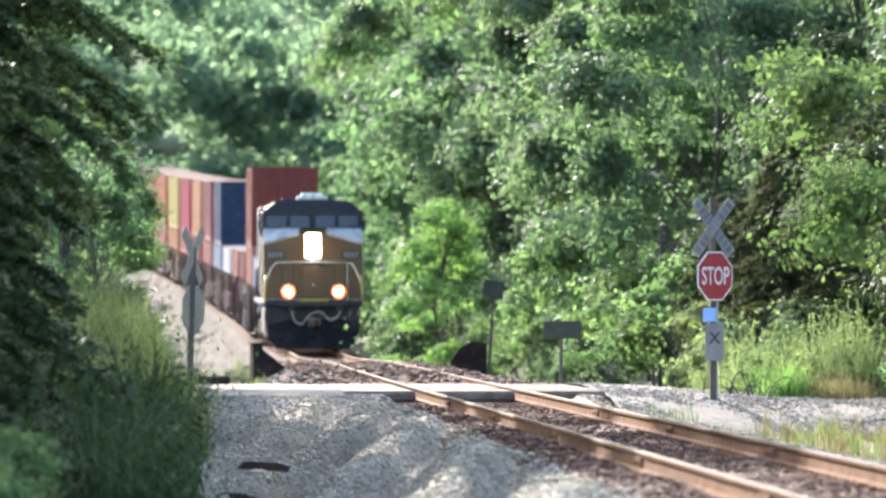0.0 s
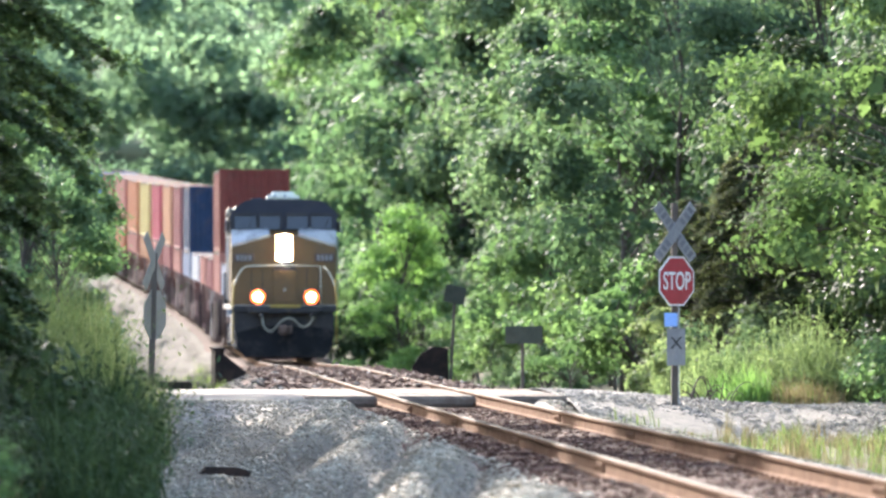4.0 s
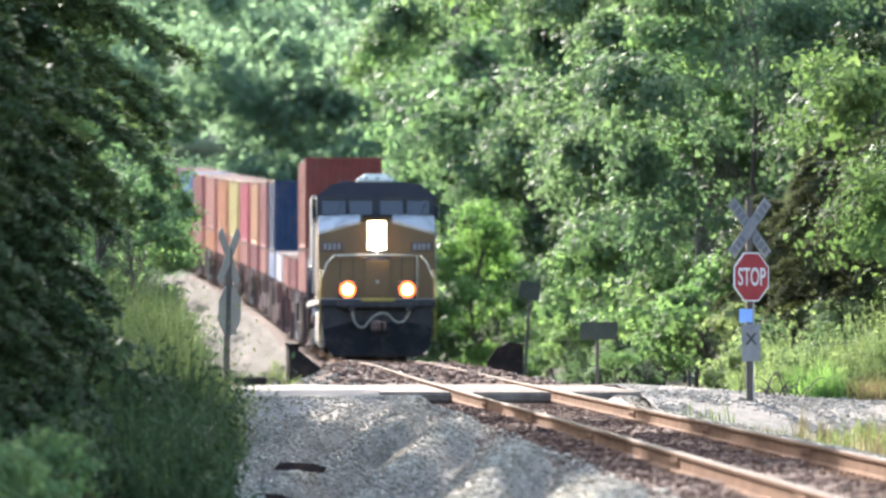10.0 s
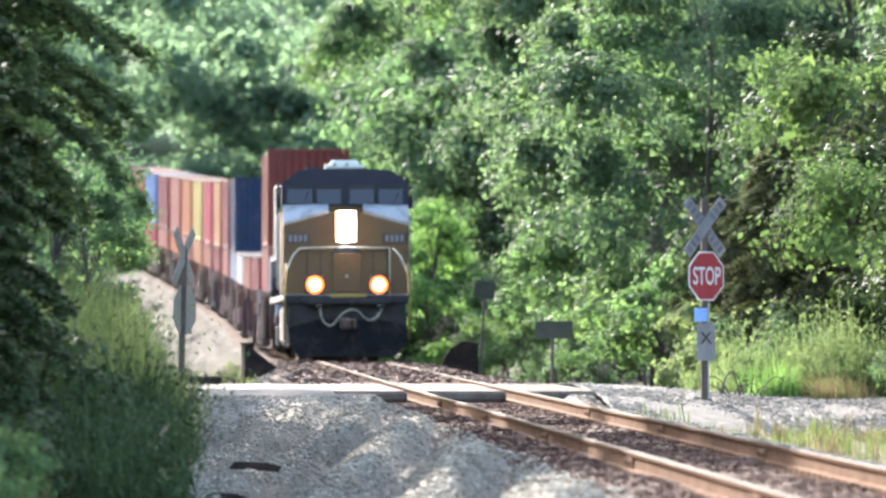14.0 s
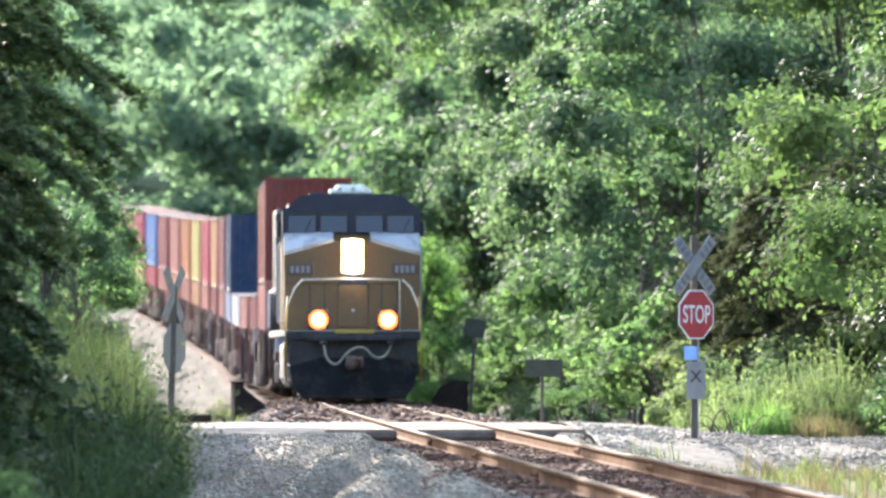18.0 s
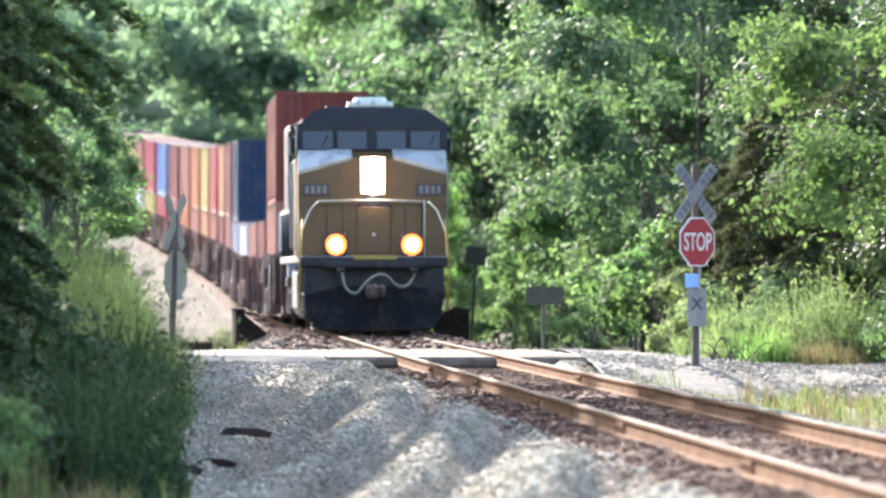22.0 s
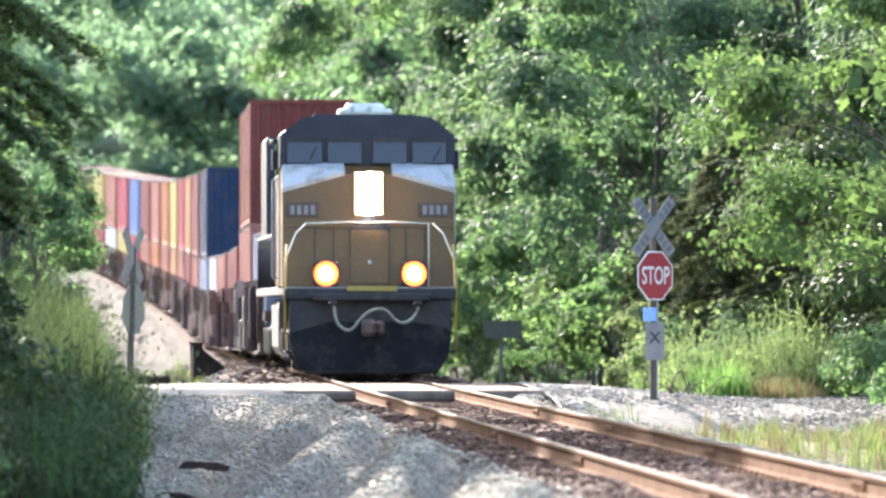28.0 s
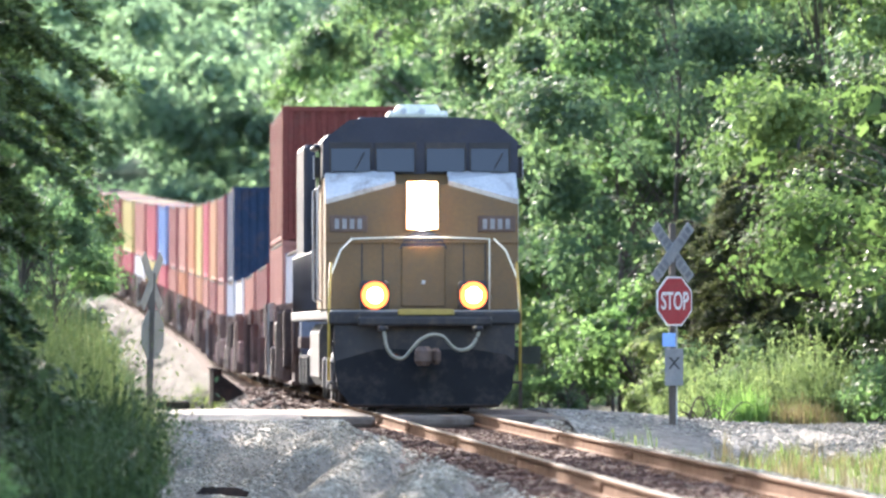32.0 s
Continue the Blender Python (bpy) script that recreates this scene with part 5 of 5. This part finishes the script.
BUSH = [make_tree("leafy_shrub", 80 + k, h, r, 0.05, n, 112, 0.11, s, m, 0.05, lab, 0.6) for k, (h, r, n, s, m, lab) in enumerate((
    (2.4, 1.3, 18, 0.5, LEAF_YOUNG, "bright green leafy shrub at the wood's edge"),
    (1.8, 1.1, 15, 0.42, LEAF_NEAR, "low green shrub among grass"),
    (4.6, 1.6, 76, 0.46, LEAF_LIME, "pale green sapling clump lit by the sun"),
    (1.3, 0.9, 14, 0.36, LEAF_SHADE_TONE, "dark low shrub in shade"),
    (1.7, 1.0, 20, 0.34, LEAF_PALE, "pale green weedy shrub behind the road")))]
places = [(2, 8.6, 190, 0.95, 10), (2, 9.4, 196, 0.8, 200), (2, 11.6, 219, 1.0, 70), (0, 10.1, 150, 1.7, 200), (0, 9.9, 158, 1.3, 20), (0, 9.9, 125, 1.25, 0), (0, 10.9, 128, 1.1, 90), (1, 10.6, 117, 0.8, 50), (1, 11.5, 115, 0.75, 150),
          (1, 11.9, 120, 1.0, 250), (0, 10.3, 82, 0.62, 15), (0, 11.1, 86, 0.8, 111), (0, 10.05, 78, 0.7, 211), (1, 13.1, 103, 0.8, 10), (1, 12.9, 108, 0.7, 80), (4, 10.5, 116, 1.0, 0), (4, 11.3, 118, 1.15, 70), (4, 12.1, 115, 1.0, 140), (4, 10.9, 120, 1.2, 210), (4, 11.9, 120, 1.3, 280), (4, 12.7, 113, 0.9, 30), (4, 11.6, 112.5, 0.6, 100),
          (3, -1.5, 62, 0.9, 20), (3, -1.5, 70, 1.0, 80), (3, -1.6, 76, 1.1, 200), (3, -2.0, 82, 1.2, 90), (3, -1.0, 68, 0.8, 140), (3, -1.1, 58, 0.75, 170), (3, -0.75, 64, 0.9, 40), (3, -0.8, 72, 0.95, 240), (3, -0.85, 60, 0.8, 300), (3, -1.25, 65, 1.25, 15), (3, -1.3, 74, 1.3, 115), (3, -0.7, 79, 0.9, 75), (0, -0.95, 50, 0.46, 30), (0, -1.4, 48, 0.5, 200)]
y = 131.0
while y < 235:
    places.append((rnd.choice((0, 1, 0)), 11.0 - 0.008 * (y - 100) + rnd.uniform(-0.35, 0.6), y, rnd.uniform(0.8, 1.25), rnd.uniform(0, 360)))
    places.append((rnd.choice((0, 1)), 9.3 + rnd.uniform(-0.3, 0.5), y + 2, rnd.uniform(0.45, 0.75), rnd.uniform(0, 360)))
    y += 8.0
for y in range(240, 330, 8):
    places.append((rnd.choice((0, 1)), 9.3 + rnd.uniform(-0.3, 0.9), y, rnd.uniform(0.8, 1.3), rnd.uniform(0, 360)))
for y in range(128, 290, 13):
    places.append((rnd.choice((0, 1, 1)), -0.7 + rnd.uniform(-0.9, 0.2), y, rnd.uniform(0.7, 1.2), rnd.uniform(0, 360)))
scatter(BUSH, places)


def blades(name, spots, rng, per, hmin, hmax, width, mat, label, category="grass", leaves=0):
    """Tufts of bent blades, two quads each, with leaves where they are weeds."""
    spots = np.array(spots)
    n = len(spots) * per
    p = np.repeat(spots, per, 0)
    p = p + np.stack([rng.normal(0, 0.10, n), rng.normal(0, 0.10, n), np.zeros(n)], 1)
    h = (hmin + (hmax - hmin) * rng.random(n))[:, None]
    ang = rng.random(n) * 6.283
    d = np.stack([np.cos(ang), np.sin(ang), np.zeros(n)], 1)
    s = np.stack([-np.sin(ang), np.cos(ang), np.zeros(n)], 1) * width * (0.6 + 0.8 * rng.random((n, 1)))
    clump = np.array([0.62 + 0.75 * noise.noise(Vector((a * 1.1, b * 0.35, 4.4))) for a, b, _ in spots])
    h = h * np.repeat(np.clip(clump, 0.2, 1.2) * (0.7 + 0.5 * rng.random(len(spots))), per)[:, None]
    lean = (0.1 + 0.7 * rng.random((n, 1)) ** 1.5) * h
    up = np.array([0, 0, 1.0])
    m = p + up * h * 0.6 + d * lean * 0.35
    t = p + up * h * (0.85 + 0.15 * rng.random((n, 1))) + d * lean
    q1 = np.stack([p - s, p + s, m + s * 0.8, m - s * 0.8], 1)
    q2 = np.stack([m - s * 0.8, m + s * 0.8, t + s * 0.12, t - s * 0.12], 1)
    qs = [q1, q2]
    if leaves:
        pick = rng.integers(0, n, leaves)
        k = rng.random((leaves, 1))
        pos = np.where(k < 0.6, p[pick] + (m - p)[pick] * k / 0.6, m[pick] + (t - m)[pick] * (k - 0.6) / 0.4)
        qs.append(leaf_quads(rng, pos, d[pick] + np.array([0, 0, 0.4]), 0.085, 0.036))
    tagged(new(name, quads_mesh(name, np.concatenate(qs), mat)), label, category, kind="stuff")


def grass():
    rng = np.random.default_rng(9)
    tall, low, dry = [], [], []
    for _ in range(1500):
        y = rng.uniform(66, 124)
        x = rng.uniform(-2.0, 0.2 if y > 84 else -0.3)
        tall.append((x, y, ground_z(x, y)))
    edge = []
    for _ in range(420):
        y = rng.uniform(86, 100)
        x = 0.1 + 0.65 * rng.random() ** 1.3
        edge.append((x, y, ground_z(x, y)))
    blades("edge_weeds", edge, rng, 15, 0.5, 1.35, 0.008, GRASS, "yellow-green weeds thinning out towards the gravel", "weeds", 14000)
    for _ in range(1500):
        y = rng.uniform(46, 190)
        x = track_x(y) + (rng.uniform(3.3, 6.9) if rng.random() < 0.5 else -rng.uniform(4.75, 7.5))
        if 99 < y and (y < 117 or x > 5):
            continue
        (low if rng.random() < (0.4 if x > 5 else 0.65) else dry).append((x, y, ground_z(x, y)))
    for _ in range(90):
        y = rng.uniform(108, 112)
        x = 11.4 + 0.35 * rng.normal()
        (dry if rng.random() < 0.7 else low).append((x, y, ground_z(x, y)))
    for _ in range(60):
        y = rng.uniform(88, 97)
        x = rng.uniform(0.3, 0.9)
        dry.append((x, y, ground_z(x, y)))
    shaded = []
    for _ in range(330):
        y = rng.uniform(57, 84)
        x = -0.35 + 0.75 * rng.random() + 0.25 * lumps(0.0, y, 0.3, 6.0)
        shaded.append((x, y, ground_z(x, y)))
    # verge weeds take the darker leaf colour to look shaded
    blades("verge_weeds", shaded, rng, 16, 0.7, 1.9, 0.009, LEAF_SHADE_TONE, "dense dark green weeds at the foot of the trees", "weeds", 22000)
    pale, tuft = [], []
    for _ in range(300):
        y = rng.uniform(110, 121)
        x = rng.uniform(9.8, 12.6)
        pale.append((x, y, ground_z(x, y)))
    for _ in range(60):
        y = rng.uniform(83, 100)
        x = 7.2 + 4.8 * rng.random() ** 0.6
        tuft.append((x, y, ground_z(x, y)))
    for _ in range(130):
        y = rng.uniform(118, 200)
        x = track_x(y) - rng.uniform(2.4, 4.8)
        tuft.append((x, y, ground_z(x, y)))
    lime = [(x, y, ground_z(x, y)) for x, y in zip(rng.uniform(10.1, 10.8, 45), rng.uniform(108.5, 110.5, 45))]
    blades("bright_grass", lime, rng, 18, 0.3, 0.75, 0.009, LEAF_LIME, "small patch of bright fresh grass by the road")
    blades("roadside_weeds", pale, rng, 11, 0.4, 2.0, 0.007, LEAF_PALE, "tall pale green leafy weeds behind the gravel road", "weeds", 22000)
    blades("gravel_tufts", tuft, rng, 14, 0.12, 0.45, 0.008, GRASS, "sparse green tufts growing through gravel", "grass")
    blades("tall_weeds", tall, rng, 14, 0.7, 2.5, 0.008, GRASS, "tall yellow-green leafy weeds beside the post", "weeds", 60000)
    blades("verge_grass", low, rng, 22, 0.15, 0.55, 0.008, GRASS, "patchy green verge grass along the ballast")
    blades("dry_grass", dry, rng, 22, 0.2, 0.6, 0.007, GRASS_DRY, "dry straw-coloured grass by the road")


grass()


def far_woods():
    """The wooded hillside that closes the view, row above row of leafy crowns; the leaf colour carries the haze."""
    rng = np.random.default_rng(15)
    quads = []
    for y0, count, span in ((446, 8, 50), (468, 9, 56), (505, 9, 66), (550, 10, 80), (605, 10, 96), (665, 10, 110), (730, 11, 124)):
        for i in range(count):
            x = 4 + span * ((i + 0.5 + rng.uniform(-0.3, 0.3)) / count - 0.5)
            y = y0 + rng.uniform(-10, 10)
            h = rng.uniform(12, 18)
            _, q = crown(rng, h, h * 0.34, 0.5, 62, 84, 0.52, 2.1)
            quads.append(q + np.array([x, y, ground_z(x, y)]))
    tagged(new("far_woods", quads_mesh("far_woods", np.concatenate(quads), LEAF_HAZE)), "pale green wooded hillside behind the train", "woods", kind="stuff")


far_woods()


# ------------------------------------------------------------------ what moves
def nose_at(t):
    """How far out the locomotive's nose is at t seconds."""
    return 209.0 - 3.19 * t


def motions():
    times = [2.0 * k for k in range(17)]
    walk(LOCO, [(t, track_pose(nose_at(t))) for t in times])
    spins = [0.25 * k for k in range(129)]
    for w, sx, y, r in WHEELS:
        turn = [math.degrees((nose_at(0) - nose_at(t)) / r) for t in spins]
        walk(w, [(t, pose(sx * 0.755, y, r, 0, 0, 0 if sx < 0 else 180) @ pose(0, 0, 0, -sx * a)) for t, a in zip(spins, turn)])
    for ob, back, up in TRAIN:
        walk(ob, [(t, track_pose(nose_at(t) + back) @ pose(0, 0, up)) for t in times])


motions()
